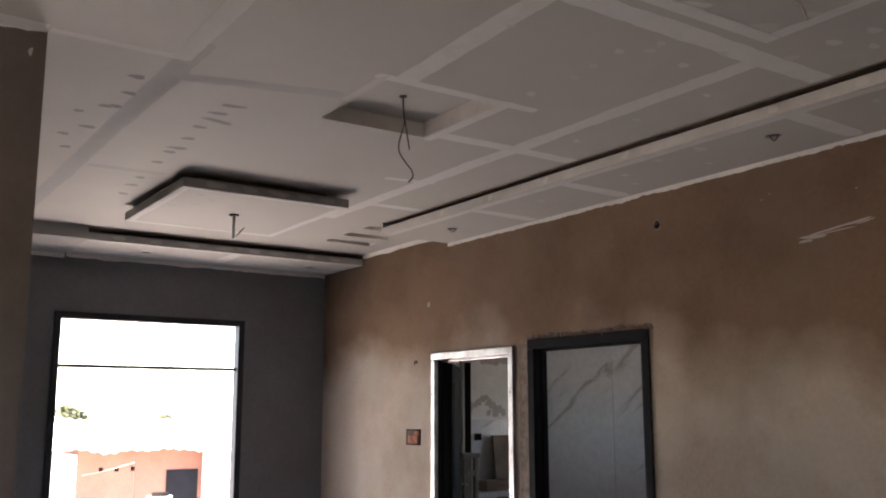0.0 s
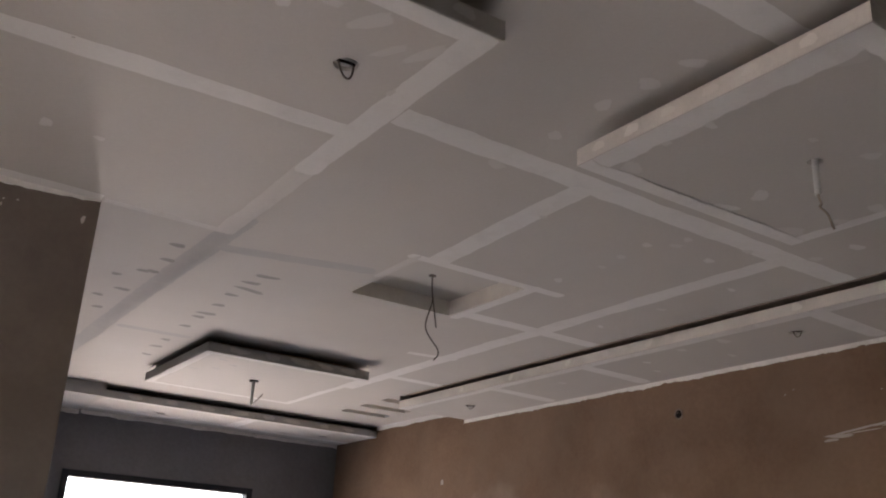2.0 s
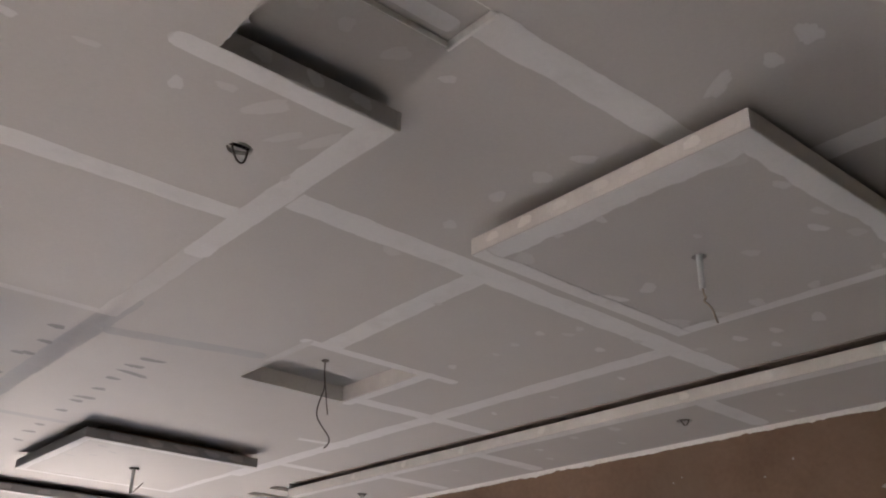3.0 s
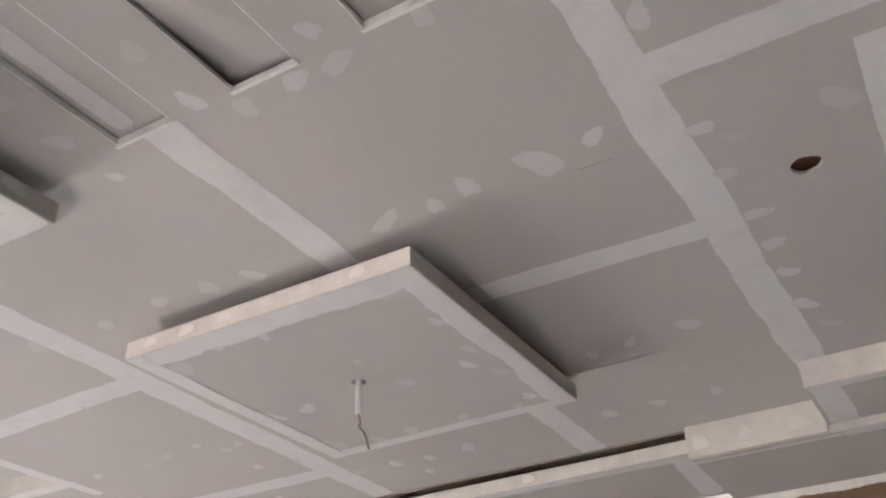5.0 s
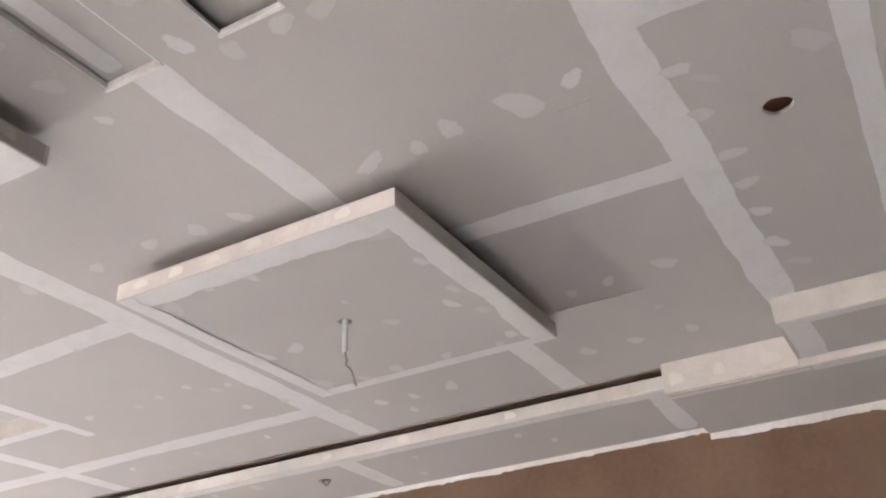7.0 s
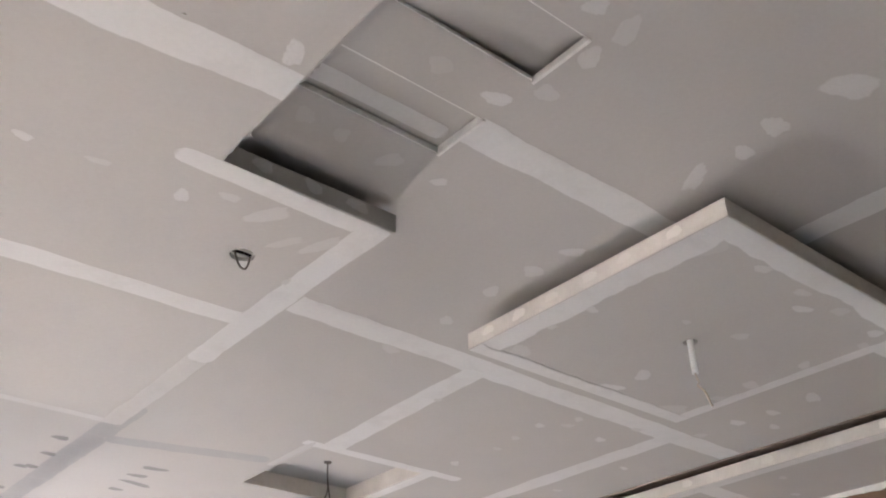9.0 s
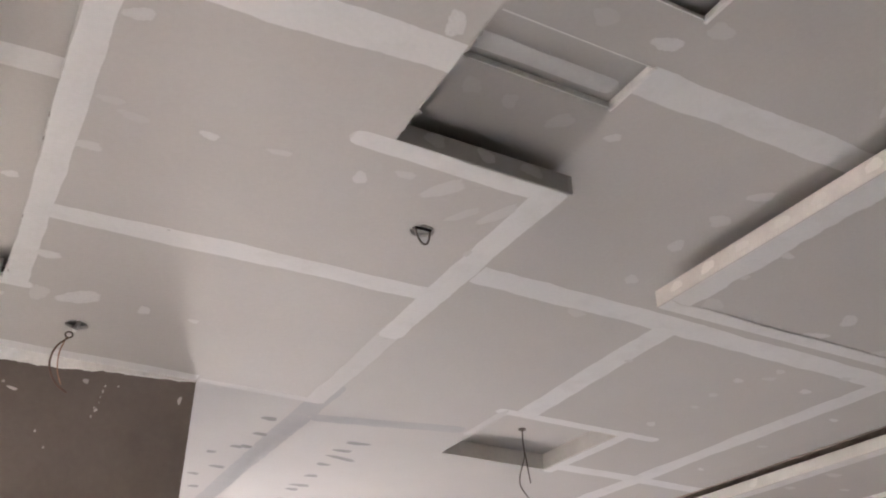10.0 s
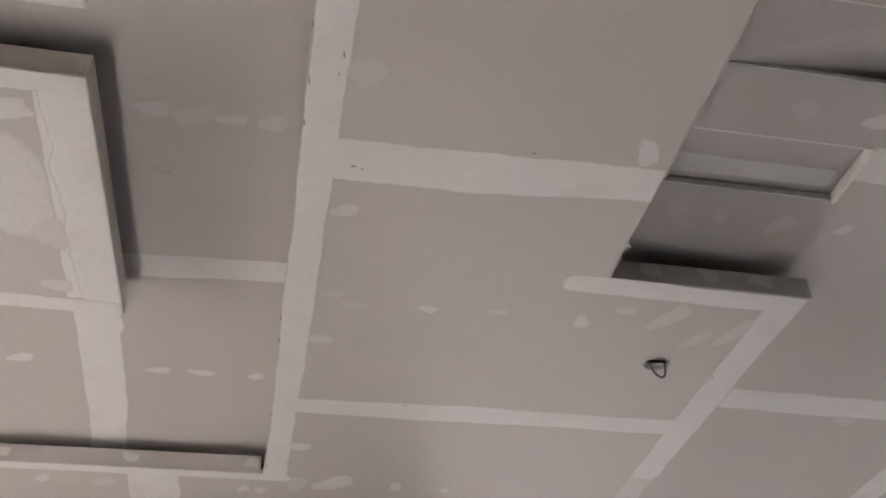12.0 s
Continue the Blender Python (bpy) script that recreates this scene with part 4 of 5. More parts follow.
# ---- openings ----
def door_frame(name, y0, y1, top, mat, lining, label, face=0.055, proud=0.02):
    th = empty(name, (EAST, (y0 + y1) / 2, 0), label, "door frame", kind="structure")
    x0, x1, x2 = EAST - proud, EAST + 0.012, EAST + 0.103
    for a, b in ((y0, y0 + face), (y1 - face, y1)):
        jamb = part("jamb", box(bmesh.new(), x0, x1, a, b, 0, top - face - 0.001, 0.006), mat, th)
        for z in (0.35, 1.05, 1.7):
            y = (a + b) / 2
            part("screw_cap", box(bmesh.new(), x0 - 0.002, x0, y - 0.006, y + 0.006, z, z + 0.012, 0.001), M_DARK, jamb)
        part("jamb_lining", box(bmesh.new(), x1 + 0.001, x2, a + 0.002, b - 0.002, 0, top - face - 0.001, 0.003), lining, th)
    part("head", box(bmesh.new(), x0, x1, y0, y1, top - face, top, 0.006), mat, th)
    part("head_lining", box(bmesh.new(), x1 + 0.001, x2, y0, y1, top - face + 0.002, top - 0.002, 0.003), mat, th)
    for a, b in ((y0 + face - 0.002, y0 + face + 0.012), (y1 - face - 0.012, y1 - face + 0.002)):
        part("door_stop", box(bmesh.new(), EAST + 0.05, EAST + 0.08, a, b, 0, top - face - 0.016, 0.003), lining, th)
    part("door_stop", box(bmesh.new(), EAST + 0.05, EAST + 0.08, y0 + face, y1 - face, top - face - 0.015, top - face, 0.003), mat, th)
    return th


door_1 = door_frame("door_1", *D1[:2], D1[3], M_FILM, M_BLACKDOOR, "door frame wrapped in bright silver film", 0.05)
door_2 = door_frame("door_2", *D2[:2], D2[3], M_FRAME, M_BLACKDOOR, "dark metal door frame in a chipped plaster opening", 0.06, 0.012)

# chipped mortar round the second frame
M_CRUMB = material("crumbly_mortar", (0.27, 0.21, 0.17), 0.95, 0.3, 20, 90, 0.4, other=(0.15, 0.11, 0.09))
bm = bmesh.new()
rows = []
for i in range(120):
    z = 0.5 + i * (D2[3] - 0.52) / 119
    w = 0.005 * noise.noise((z * 30, 3, 1)) + 0.006 * noise.noise((z * 90, 5, 1))
    rows.append([bm.verts.new((EAST + 0.001, D2[1] + 0.001, z)), bm.verts.new((EAST - 0.006 - 2 * abs(w) * 0.3, D2[1] + 0.001, z)), bm.verts.new((EAST - 0.005, D2[1] + 0.09 + w, z)), bm.verts.new((EAST + 0.001, D2[1] + 0.10 + w, z))])
for p, q in zip(rows, rows[1:]):
    for k in range(3):
        bm.faces.new([p[k], q[k], q[k + 1], p[k + 1]])
bmesh.ops.recalc_face_normals(bm, faces=bm.faces)
part("mortar_fill", bm, M_CRUMB, wall_east)
bm = bmesh.new()
for i in range(760):
    s = rng.random()
    if s < 0.42:
        y, z = rng.uniform(D2[0] - 0.02, D2[1] + 0.03), D2[3] + rng.uniform(-0.005, 0.03) * rng.uniform(0.4, 1.2)
    elif s < 0.8:
        y, z = D2[1] + rng.uniform(0.0, 0.09), rng.uniform(0.6, D2[3] - 0.02)
    else:
        y, z = D2[0] - rng.uniform(0.0, 0.006), rng.uniform(0.6, D2[3])
    bmesh.ops.create_icosphere(bm, subdivisions=1, radius=rng.uniform(0.003, 0.011 if s < 0.8 else 0.006), matrix=Matrix.Translation((EAST - 0.001, y, z)) @ pose(0, 0, 0, rng.uniform(0, 90), rng.uniform(0, 90), 0) @ Matrix.Diagonal((0.6, rng.uniform(0.8, 2.2), rng.uniform(0.6, 1.5), 1)))
tagged(part("mortar_crumbs", bm, M_CRUMB, wall_east), kind="stuff")

# open black leaf in the first doorway
leaf = empty("door_leaf", (EAST + 0.16, 5.79, 0), "open black door leaf behind the silver frame", "door")
leaf.matrix_basis = pose(EAST + 0.115, 5.85, 0.01, 0, 0, 50)
b = box(bmesh.new(), 0, 0.74, -0.042, 0, 0, 1.92, 0.004)
slab_leaf = new("leaf", mesh_of("leaf", b, M_BLACKDOOR))
slab_leaf.parent = leaf
b = box(bmesh.new(), 0.07, 0.67, -0.047, -0.0425, 0.2, 0.9, 0.003)
ob = new("panel", mesh_of("panel", b, M_BLACKDOOR))
ob.parent = slab_leaf
b = box(bmesh.new(), 0.07, 0.67, -0.047, -0.0425, 1.0, 1.78, 0.003)
ob = new("panel", mesh_of("panel", b, M_BLACKDOOR))
ob.parent = slab_leaf
b = tube(bmesh.new(), [(0.69, -0.043, 1.0), (0.69, -0.09, 1.0), (0.57, -0.09, 1.0)], 0.009)
ob = new("handle", mesh_of("handle", b, M_FILM))
ob.parent = slab_leaf

# window in the far wall
window_1 = empty("window_1", (2.45, NORTH, WIN[2]), "tall bright window in a dark metal frame", "window", kind="structure")
f = 0.05
part("window_frame", box(bmesh.new(), WIN[0], WIN[0] + f, NORTH - 0.015, NORTH + 0.082, WIN[2], WIN[3], 0.004), M_WINFRAME, window_1)
part("window_frame", box(bmesh.new(), WIN[1] - f, WIN[1], NORTH - 0.015, NORTH + 0.082, WIN[2], WIN[3], 0.004), M_WINFRAME, window_1)
part("window_frame", box(bmesh.new(), WIN[0] + f, WIN[1] - f, NORTH - 0.013, NORTH + 0.082, WIN[3] - f, WIN[3], 0.004), M_WINFRAME, window_1)
part("window_frame", box(bmesh.new(), WIN[0] + f, WIN[1] - f, NORTH - 0.013, NORTH + 0.082, WIN[2], WIN[2] + f, 0.004), M_WINFRAME, window_1)
part("transom", box(bmesh.new(), WIN[0] + f, WIN[1] - f, NORTH + 0.02, NORTH + 0.045, 1.916, 1.942, 0.003), M_WINFRAME, window_1)

# junction box and holes in the brown wall
box_th = empty("socket_box", (EAST, 6.12, 1.39), "open socket recess with red block showing", "socket box")
for c in ((6.025, 6.037, 1.335, 1.45), (6.203, 6.215, 1.335, 1.45), (6.037, 6.203, 1.335, 1.345), (6.037, 6.203, 1.44, 1.45)):
    part("rim", box(bmesh.new(), EAST - 0.006, EAST + 0.0, *c, 0.001), M_DARK, box_th)
part("back", box(bmesh.new(), EAST - 0.0035, EAST, 6.038, 6.202, 1.346, 1.439), M_DARKWOOD, box_th)
part("red_block", box(bmesh.new(), EAST - 0.012, EAST - 0.004, 6.05, 6.185, 1.348, 1.405, 0.004), M_BRICKRED, box_th)
part("red_block", box(bmesh.new(), EAST - 0.010, EAST - 0.004, 6.045, 6.10, 1.409, 1.436, 0.004), M_BRICKRED, box_th)
part("wire", tube(bmesh.new(), [(EAST - 0.005, 6.1, 1.35), (EAST - 0.03, 6.11, 1.38), (EAST - 0.02, 6.14, 1.42), (EAST - 0.005, 6.15, 1.4)], 0.003), M_COPPER, box_th)
for y, z, r in ((3.632, 2.588, 0.030), (6.08, 1.946, 0.012)):
    th = empty("wall_outlet", (EAST, y, z), "round dark cable hole in brown plaster", "cable outlet")
    bm = bmesh.new()
    pipe(bm, 0, 0, 0, 0.003, r * 0.72, r * 1.05)
    for v in bm.verts:
        v.co.xy *= 1 + 0.16 * noise.noise((v.co.x * 60, v.co.y * 60, y))
    bmesh.ops.transform(bm, matrix=Matrix.Translation((EAST, y, z)) @ pose(0, 0, 0, 0, -90, 0), verts=bm.verts)
    part("rim", bm, M_CRUMB, th)
    bm = bmesh.new()
    bmesh.ops.create_circle(bm, cap_ends=True, segments=20, radius=r * 0.85, matrix=Matrix.Translation((EAST, y, z)) @ pose(0, 0, 0.0015, 0, -90, 0) @ Matrix.Translation((0, 0, 0.0015)))
    part("hole", bm, M_DARK, th)
    part("wire", tube(bmesh.new(), [(EAST - 0.002, y, z + 0.01), (EAST - 0.02, y + 0.01, z), (EAST - 0.006, y + 0.015, z - 0.02)], 0.003), M_CABLE, th)

# ---- cables and outlets in the ceiling ----
th = empty("pendant_cable", (2.252, 1.53, L), "white conduit stub with a loose wire under the panel", "cable outlet")
part("conduit", pipe(bmesh.new(), 2.252, 1.53, L - 0.10, L + 0.03, 0.007, 0.009), M_PVC, th)
part("wire", tube(bmesh.new(), [(2.252, 1.53, L - 0.05), (2.252, 1.53, L - 0.11), (2.262, 1.527, L - 0.125), (2.252, 1.532, L - 0.135), (2.276, 1.522, L - 0.15), (2.286, 1.52, L - 0.18), (2.291, 1.517, L - 0.195)], 0.0034), M_PALECABLE, th)
th = empty("pendant_cable", (2.31, 5.56, L), "short grey cable stub under the panel", "cable outlet")
part("conduit", pipe(bmesh.new(), 2.31, 5.56, L - 0.15, L + 0.03, 0.007, 0.010), M_PVC, th)
part("wire", tube(bmesh.new(), [(2.31, 5.56, L - 0.10), (2.31, 5.56, L - 0.15), (2.34, 5.55, L - 0.12), (2.37, 5.54, L - 0.08)], 0.003), M_CABLE, th)
part("collar", pipe(bmesh.new(), 2.31, 5.56, L - 0.006, L - 0.001, 0.010, 0.03), M_DARK, th)
# long twisted pair in the square recess
gx, gy, gz = 2.27, 3.50, U + 0.075
th = empty("pendant_cable", (gx, gy, gz), "thin twisted cable hanging from the square recess", "cable outlet")
part("collar", pipe(bmesh.new(), gx, gy, gz - 0.004, gz + 0.0, 0.003, 0.017), M_CABLE, th)
part("wire", tube(bmesh.new(), [(gx, gy, gz), (gx, gy, gz - 0.058), (gx + 0.01, gy, gz - 0.122), (gx - 0.008, gy, gz - 0.173), (gx - 0.022, gy, gz - 0.223), (gx - 0.02, gy, gz - 0.259), (gx + 0.01, gy, gz - 0.295), (gx + 0.05, gy, gz - 0.331), (gx + 0.055, gy, gz - 0.360), (gx + 0.03, gy, gz - 0.385)], 0.0029), M_CABLE, th)
part("wire", tube(bmesh.new(), [(gx + 0.003, gy + 0.004, gz), (gx + 0.004, gy + 0.004, gz - 0.058), (gx + 0.014, gy, gz - 0.130), (gx + 0.026, gy, gz - 0.194), (gx + 0.034, gy, gz - 0.238)], 0.0029), M_CABLE, th)
# looped wire in the round hole of the dropped field
hx, hy = 0.979, 1.907
th = empty("downlight_outlet", (hx, hy, L), "round cut hole with a dark wire loop", "cable outlet")
part("wire", tube(bmesh.new(), [(hx - 0.026, hy - 0.006, L + 0.016), (hx - 0.02, hy - 0.004, L - 0.012), (hx - 0.004, hy, L - 0.034), (hx + 0.010, hy, L - 0.037), (hx + 0.018, hy, L - 0.024), (hx + 0.021, hy + 0.002, L + 0.0), (hx + 0.022, hy + 0.004, L + 0.016)], 0.0026), M_CABLE, th)
part("wire", tube(bmesh.new(), [(hx - 0.029, hy + 0.002, L + 0.006), (hx, hy - 0.006, L + 0.004), (hx + 0.024, hy + 0.004, L + 0.010)], 0.004), M_DARK, th)
part("back_plate", box(bmesh.new(), hx - 0.06, hx + 0.06, hy - 0.005, hy + 0.06, L + 0.0125, L + 0.020), M_WHITE, th)
# hanging copper pair by the partition
hx, hy = 0.304, 2.909
th = empty("downlight_outlet", (hx, hy, L), "round hole with conduit end and hanging copper wires", "cable outlet")
part("conduit", tube(bmesh.new(), [(hx + 0.006, hy, L + 0.03), (hx + 0.004, hy - 0.004, L), (hx - 0.004, hy - 0.01, L - 0.022)], 0.007), M_PVC, th)
ring = [(hx - 0.016 + 0.011 * math.cos(w * 0.7), hy - 0.012, L - 0.040 + 0.010 * math.sin(w * 0.7)) for w in range(0, 10)]
part("wire", tube(bmesh.new(), ring, 0.0026), M_CABLE, th)
part("wire", tube(bmesh.new(), [(hx - 0.016, hy - 0.012, L - 0.05), (hx - 0.045, hy - 0.02, L - 0.085), (hx - 0.055, hy - 0.02, L - 0.13), (hx - 0.045, hy - 0.02, L - 0.17), (hx - 0.02, hy - 0.02, L - 0.205), (hx + 0.012, hy - 0.02, L - 0.222)], 0.0030), M_TARNISH, th)
part("wire", tube(bmesh.new(), [(hx - 0.02, hy - 0.012, L - 0.05), (hx - 0.034, hy - 0.018, L - 0.10), (hx - 0.028, hy - 0.018, L - 0.16), (hx - 0.008, hy - 0.018, L - 0.20)], 0.0018), M_COPPER, th)
for x, y in ((3.672, 2.632), (3.703, 5.19)):
    th = empty("downlight_outlet", (x, y, L), "round cut downlight hole in the soffit", "cable outlet")
    part("wire", tube(bmesh.new(), [(x - 0.034, y, L + 0.010), (x - 0.02, y, L - 0.012), (x, y, L - 0.022), (x + 0.02, y, L - 0.012), (x + 0.034, y, L + 0.010)], 0.0026), M_CABLE, th)

# ---- rooms beyond the doorways ----
wall_b1 = wall("wall_bath_east", 5.9, 6.0, 2.9, 5.0, M_GREYPL, "plain bathroom wall")
# the windows here and in wall_room_east are added to let fill light in
wall_b2 = wall("wall_bath_south", 4.09, 6.0, 2.8, 2.9, M_GREYPL, "plain bathroom wall with an unseen window added for light", ((4.8, 5.2, 1.5, 2.0),), "x")
wall_b3 = wall("wall_bath_north", 4.09, 7.2, 4.80, 4.86, M_WHITE, "wall between the two rooms", (), "x")
wall_r1 = wall("wall_room_east", 7.1, 7.2, 4.86, NORTH, M_GREYPL, "plain room wall with an unseen window added for light", ((6.0, 6.6, 1.2, 2.0),))
wall_r2 = wall("wall_room_north", 4.095, 7.2, NORTH, NORTH + 0.2, M_WHITE, "white plastered room wall with brown stains", (), "x")
tagged(part("ceiling_rooms", box(bmesh.new(), 4.09, 7.2, 2.8, NORTH, 2.7, 2.75), M_BOARD), "plain ceiling of the side rooms", "ceiling", kind="structure")


def tiles(name, fixed, us, z0, rows, w, h, axis, label):
    th = empty(name, (5, 4.8, 0), label, "wall tiles", kind="structure")
    for i, u in enumerate(us):
        for k in range(rows):
            z = z0 + k * h
            c = (fixed - 0.012, fixed, u, u + w - 0.003, z, z + h - 0.003) if axis == "x" else (u, u + w - 0.003, fixed - 0.012, fixed, z, z + h - 0.003)
            part("tile", box(bmesh.new(), *c, 0.001), M_MARBLE, th)
    return th


tiles("tiling_bath", 4.80, [4.145, 4.745, 5.345], 0.0, 3, 0.6, 0.9, "y", "large white marble tiles with grey veins")
tiles("tiling_bath", 5.90, [2.9, 4.35], 0.0, 3, 0.6, 0.9, "x", "large white marble tiles with grey veins")
tiles("tiling_room", NORTH, [4.145 + 0.6 * i for i in range(5)], 0.0, 1, 0.6, 1.5, "y", "tall pale marble tiles on the lower wall")
M_STAIN = material("brown_stain", (0.60, 0.58, 0.56), 0.9, 0.2, 14, 50, 0.1, other=(0.5, 0.47, 0.44), cover=(0.43, 0.39, 0.35))
ARCH = [(5.58, 1.60), (5.68, 1.68), (5.77, 1.70), (5.86, 1.64), (5.94, 1.60), (6.03, 1.53)]
spots = []
for (xa, za), (xb, zb) in zip(ARCH, ARCH[1:]):
    for k in range(3):
        spots.append((xa + (xb - xa) * k / 3 + rng.uniform(-0.02, 0.02), za + (zb - za) * k / 3 + rng.uniform(-0.02, 0.02), rng.uniform(0.05, 0.085)))
for k in range(7):
    spots.append((rng.uniform(5.80, 5.95), rng.uniform(1.53, 1.62), rng.uniform(0.05, 0.09)))
for k in range(14):
    spots.append((rng.uniform(5.72, 6.08), 2.075 + rng.uniform(-0.02, 0.02), rng.uniform(0.05, 0.10)))
for k in range(5):
    spots.append((rng.uniform(5.75, 6.1), 1.425 + rng.uniform(-0.015, 0.015), rng.uniform(0.06, 0.11)))
for i, (x, z, w) in enumerate(spots):
    ob = new("stain", patch_mesh(rng.randrange(9), M_STAIN))
    ob.parent = wall_r2
    ob.matrix_basis = Matrix.Translation((x, NORTH - 0.003 - 0.0002 * i, z)) @ pose(0, 0, 0, -90, 0, 0) @ pose(0, 0, 0, 0, 0, rng.uniform(0, 360)) @ Matrix.Diagonal((w, w * 0.8, 1, 1))
th = empty("outlet_box", (5.67, NORTH, 1.33), "small dark outlet box in the side room wall", "socket box")
part("box", box(bmesh.new(), 5.632, 5.706, NORTH - 0.03, NORTH - 0.0125, 1.30, 1.365, 0.004), M_DARK, th)
th = empty("plywood_sheet", (6.2, 7.4, 0), "brown plywood sheet leaning on the wall", "board")
b = box(bmesh.new(), 5.80, 6.25, 0, 0.015, 0, 1.36, 0.002)
bmesh.ops.transform(b, matrix=Matrix.Translation((0, 7.35, 0)) @ pose(0, 0, 0, -8, 0, 0), verts=b.verts)
part("sheet", b, M_WOOD, th)
th = empty("plank", (4.82, 6.64, 0), "thin white painted plank with a dark strap", "plank")
part("board", box(bmesh.new(), 4.795, 4.815, 6.62, 6.66, 0, 2.0, 0.003), M_PVC, th)
part("strap", box(bmesh.new(), 4.8155, 4.885, 6.625, 6.655, 0, 1.99, 0.003), M_DARK, th)
th = empty("stool", (4.73, 6.48, 0), "rough grey wooden stool in the side room", "stool")
part("seat", box(bmesh.new(), 4.645, 4.81, 6.40, 6.56, 1.205, 1.245, 0.006), M_GREYWOOD, th)
for x in (4.655, 4.765):
    for y in (6.41, 6.515):
        part("leg", box(bmesh.new(), x, x + 0.035, y, y + 0.035, 0, 1.204, 0.004), M_GREYWOOD, th)
for z in (0.45, 0.8, 1.06):
    part("rung", box(bmesh.new(), 4.691, 4.764, 6.415, 6.44, z, z + 0.05, 0.003), M_GREYWOOD, th)
    part("rung", box(bmesh.new(), 4.691, 4.764, 6.52, 6.545, z, z + 0.05, 0.003), M_GREYWOOD, th)
th = empty("work_bench", (5.2, 6.95, 0), "low trestle bench with a pale board top", "bench")
part("top", box(bmesh.new(), 4.70, 5.75, 6.80, 7.15, 0.845, 0.88, 0.004), M_PVC, th)
for x in (4.76, 5.63):
    for y in (6.84, 7.06):
        part("leg", box(bmesh.new(), x, x + 0.05, y, y + 0.05, 0, 0.844, 0.004), M_DARKWOOD, th)
th = empty("crate", (5.37, 6.97, 0.88), "small brown wooden crate on the bench", "crate")
for k in range(2):
    part("slat", box(bmesh.new(), 5.25, 5.50, 6.90, 6.912, 0.884 + 0.047 * k, 0.926 + 0.047 * k, 0.002), M_WOOD, th)
    part("slat", box(bmesh.new(), 5.25, 5.50, 7.04, 7.052, 0.884 + 0.047 * k, 0.926 + 0.047 * k, 0.002), M_WOOD, th)
for x in (5.25, 5.486):
    part("end", box(bmesh.new(), x, x + 0.014, 6.9125, 7.0395, 0.8805, 0.972, 0.002), M_WOOD, th)

# ---- outside ----
bm = bmesh.new()
bmesh.ops.create_grid(bm, x_segments=40, y_segments=40, size=600, matrix=Matrix.Translation((0, 0, -2.2)))
tagged(part("ground", bm, M_EARTH), "dry bare earth", "ground", kind="structure")
tagged(part("foundation", box(bmesh.new(), WEST - 0.2, 8.2, SOUTH - 0.2, NORTH + 0.2, -2.2, -0.201), M_CONCRETE), "concrete base of the building", "foundation", kind="structure")

# added, out of view: keeps grazing outside light off wall_east's far corner
tagged(part("wall_wing", box(bmesh.new(), 1.38, 1.58, NORTH + 0.205, 8.45, -2.2, 2.7, 0.01), M_WHITE), "unseen wall added outside the window to block light", "wall", kind="structure")
house = empty("neighbour_house", (8, 25, -2.2), "low orange house with a pale sheet roof in sunlight", "house")
part("wall", box(bmesh.new(), 6.02, 9.5, 25, 30, -2.2, 0.68), M_ORANGE, house)
part("door", box(bmesh.new(), 8.25, 9.1, 24.96, 24.999, -2.2, 0.06, 0.01), M_BLACKDOOR, house)
for x in (6.52, 6.91, 7.32):
    part("vent_hole", box(bmesh.new(), x, x + 0.11, 24.98, 24.999, 0.06, 0.17, 0.01), M_DARK, house)
part("pillar", box(bmesh.new(), 9.2, 9.8, 24.4, 24.95, -2.2, 0.55, 0.02), M_WHITE, house)
bm = bmesh.new()
rows = []
for i in range(121):
    x = 4.9 + 5.4 * i / 120
    w = 0.12 + 0.02 * math.sin(i * 1.05) + 0.22 * noise.noise((x * 1.3, 2, 0))
    rows.append([bm.verts.new((x, 24.3, 0.48 + w)), bm.verts.new((x, 27.5, 1.25 + w)), bm.verts.new((x, 30.6, 0.56 + w)), bm.verts.new((x, 30.6, 0.59 + w)), bm.verts.new((x, 27.5, 1.28 + w)), bm.verts.new((x, 24.3, 0.51 + w))])
for r, s in zip(rows, rows[1:]):
    for k in range(6):
        bm.faces.new([r[k], r[(k + 1) % 6], s[(k + 1) % 6], s[k]])
part("roof", bm, M_SHEET, house)
th = empty("clothes_post", (7.2, 24.2, -2.2), "thin rusty post with a slack wire before the house", "post")
part("post", pipe(bmesh.new(), 7.2, 24.2, -2.2, 0.40, 0.004, 0.010), M_DARKWOOD, th)
part("wire", tube(bmesh.new(), [(7.2, 24.2, 0.32), (6.8, 24.3, 0.20), (6.4, 24.45, 0.09), (6.03, 24.6, 0.02)], 0.007), M_PALECABLE, th)
shed = empty("white_shed", (4.5, 26, -2.2), "whitewashed low shed in sunlight", "shed")
part("wall", box(bmesh.new(), 3.0, 6.01, 25.1, 27, -2.2, 0.50), M_WHITE, shed)
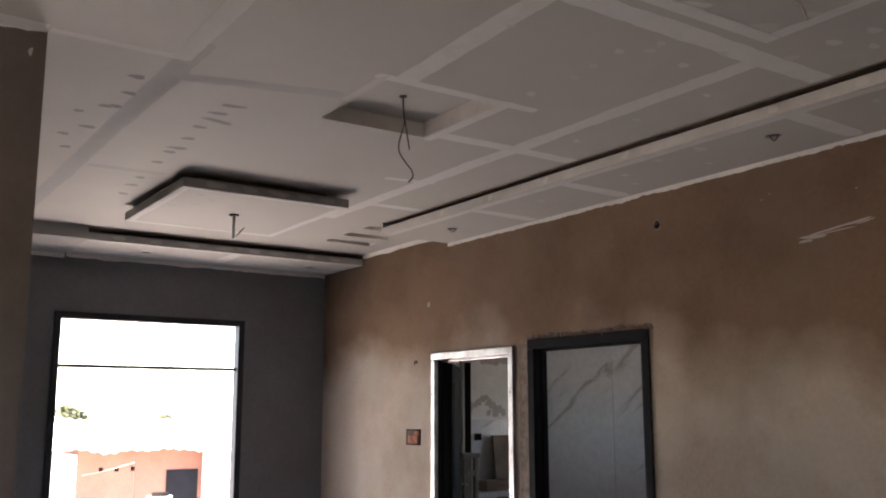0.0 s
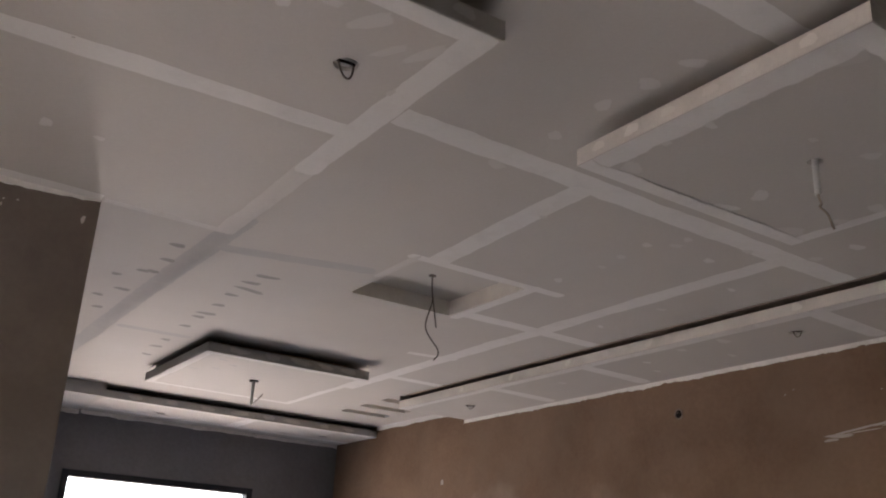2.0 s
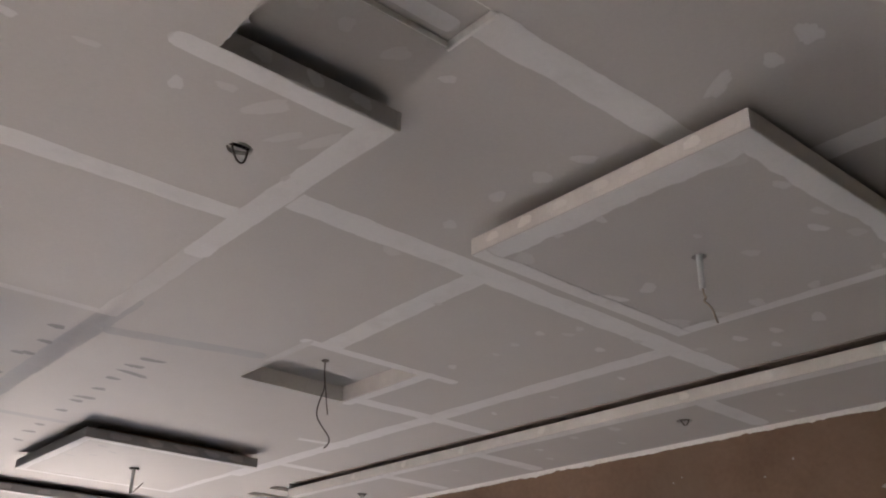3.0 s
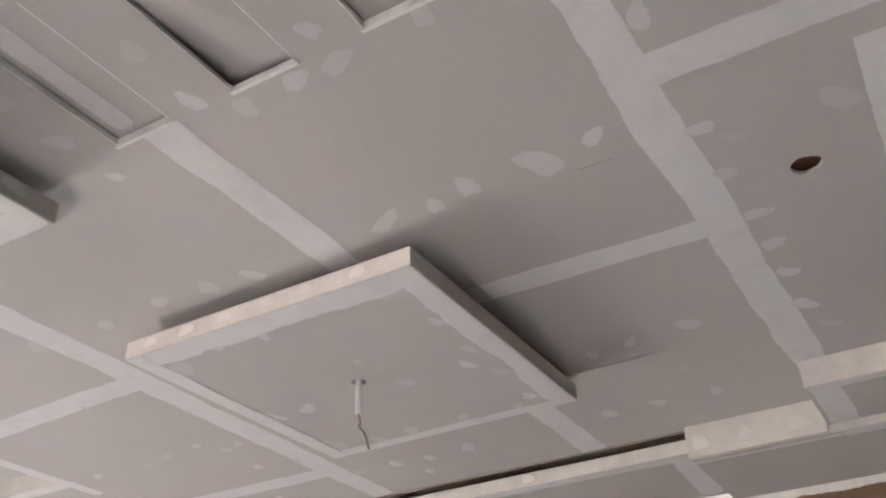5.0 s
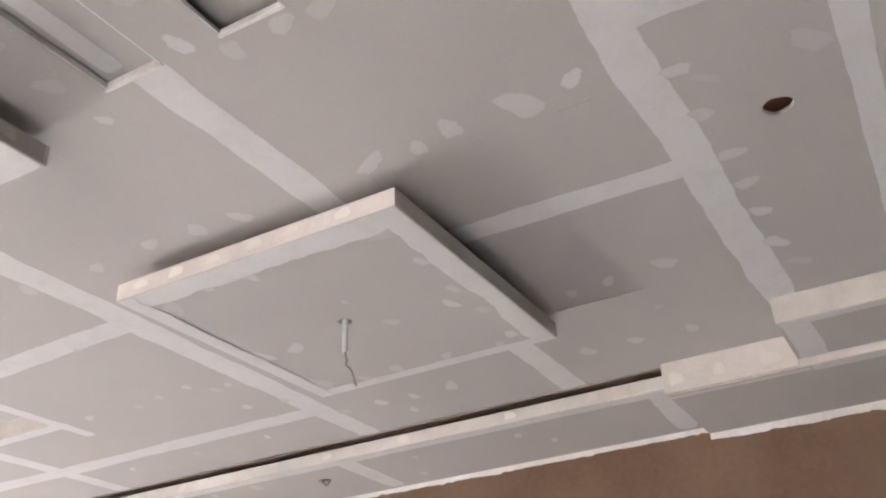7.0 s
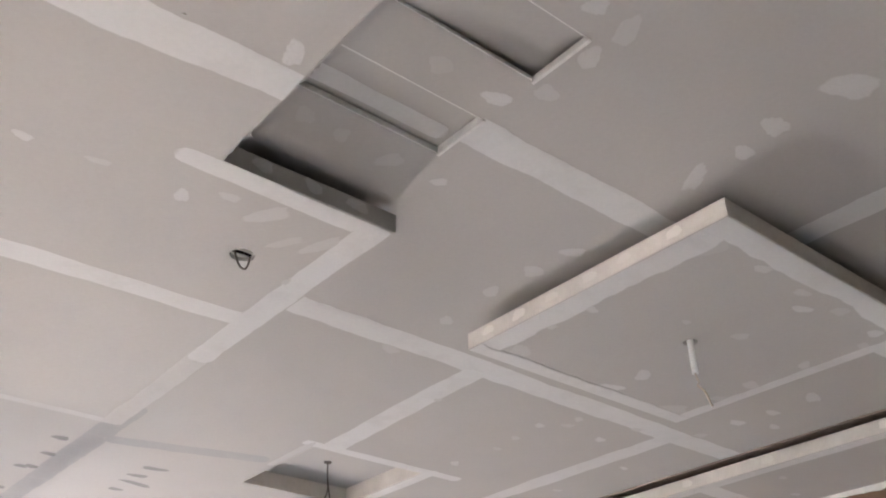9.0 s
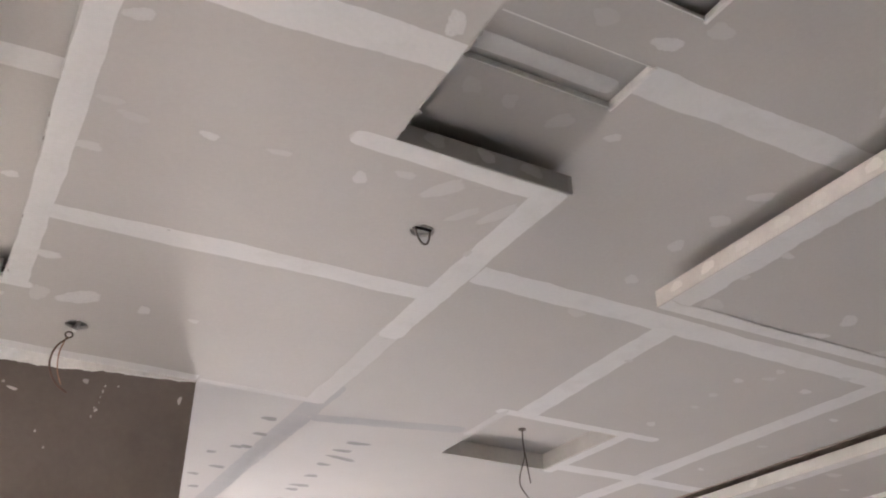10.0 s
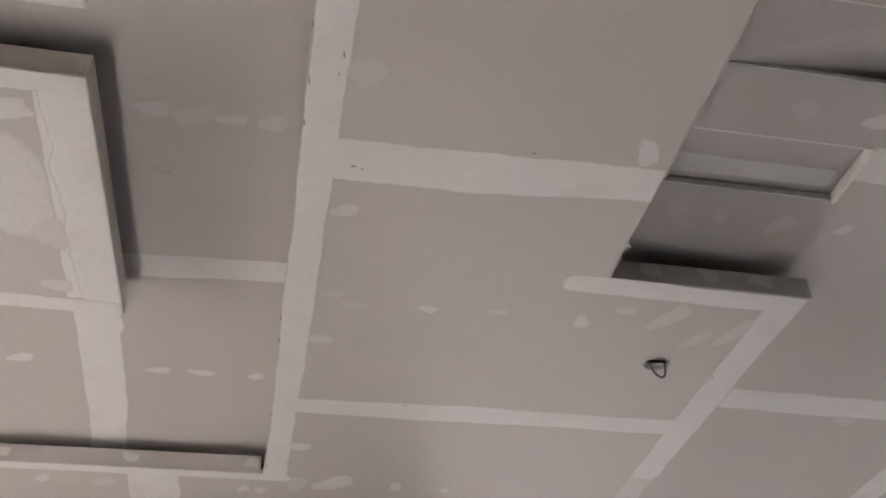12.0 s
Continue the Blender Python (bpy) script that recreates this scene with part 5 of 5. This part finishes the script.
part("roof", box(bmesh.new(), 2.8, 4.85, 24.9, 27.2, 0.501, 0.57, 0.01), M_SHEET, shed)
tank = empty("water_drum", (7.16, 22, -2.2), "white plastic water drum with dark lid", "drum")
b = bmesh.new()
bmesh.ops.create_cone(b, cap_ends=True, segments=28, radius1=0.3, radius2=0.28, depth=1.86, matrix=Matrix.Translation((7.16, 22, -1.27)))
part("body", b, M_PVC, tank)
b = bmesh.new()
bmesh.ops.create_cone(b, cap_ends=True, segments=28, radius1=0.2, radius2=0.18, depth=0.08, matrix=Matrix.Translation((7.16, 22, -0.30)))
part("lid", b, M_DARK, tank)


def tree(x, y, height, spread):
    th = empty("tree", (x, y, -2.2), "green leafy tree behind the houses", "tree")
    trunk = bmesh.new()
    tube(trunk, [(x, y, -2.25), (x + 0.1, y, -0.6), (x - 0.1, y + 0.1, height * 0.5 - 2.2)], 0.18)
    for k in range(5):
        w = k * 1.3
        tube(trunk, [(x - 0.05, y, height * 0.45 - 2.2), (x + 0.5 * spread * math.cos(w), y + 0.5 * spread * math.sin(w), height * 0.75 - 2.2)], 0.07, 6)
    part("trunk", trunk, M_BARK, th)
    r = random.Random(int(x * 10))
    vs, fs = [], []
    for k in range(1500):
        d = Vector((r.gauss(0, 1), r.gauss(0, 1), r.gauss(0, 0.7))).normalized() * spread * r.uniform(0.4, 1.0) ** 0.5 * (0.75 + 0.4 * noise.noise((k % 17, 3, 1)))
        c = Vector((x, y, height * 0.75 - 2.2)) + d
        a, b = Vector((r.uniform(-1, 1), r.uniform(-1, 1), r.uniform(-1, 1))).normalized() * 0.16, Vector((r.uniform(-1, 1), r.uniform(-1, 1), r.uniform(-1, 1))).normalized() * 0.1
        n = len(vs)
        vs += [c - a, c + b, c + a, c - b]
        fs.append((n, n + 1, n + 2, n + 3))
    me = bpy.data.meshes.new("crown")
    me.from_pydata(vs, [], fs)
    me.materials.append(M_LEAF)
    ob = new("crown", me)
    ob.parent = th
    ob.matrix_parent_inverse = th.matrix_basis.inverted()


tree(8.1, 36, 4.3, 1.0)
tree(14.2, 44, 3.9, 0.9)
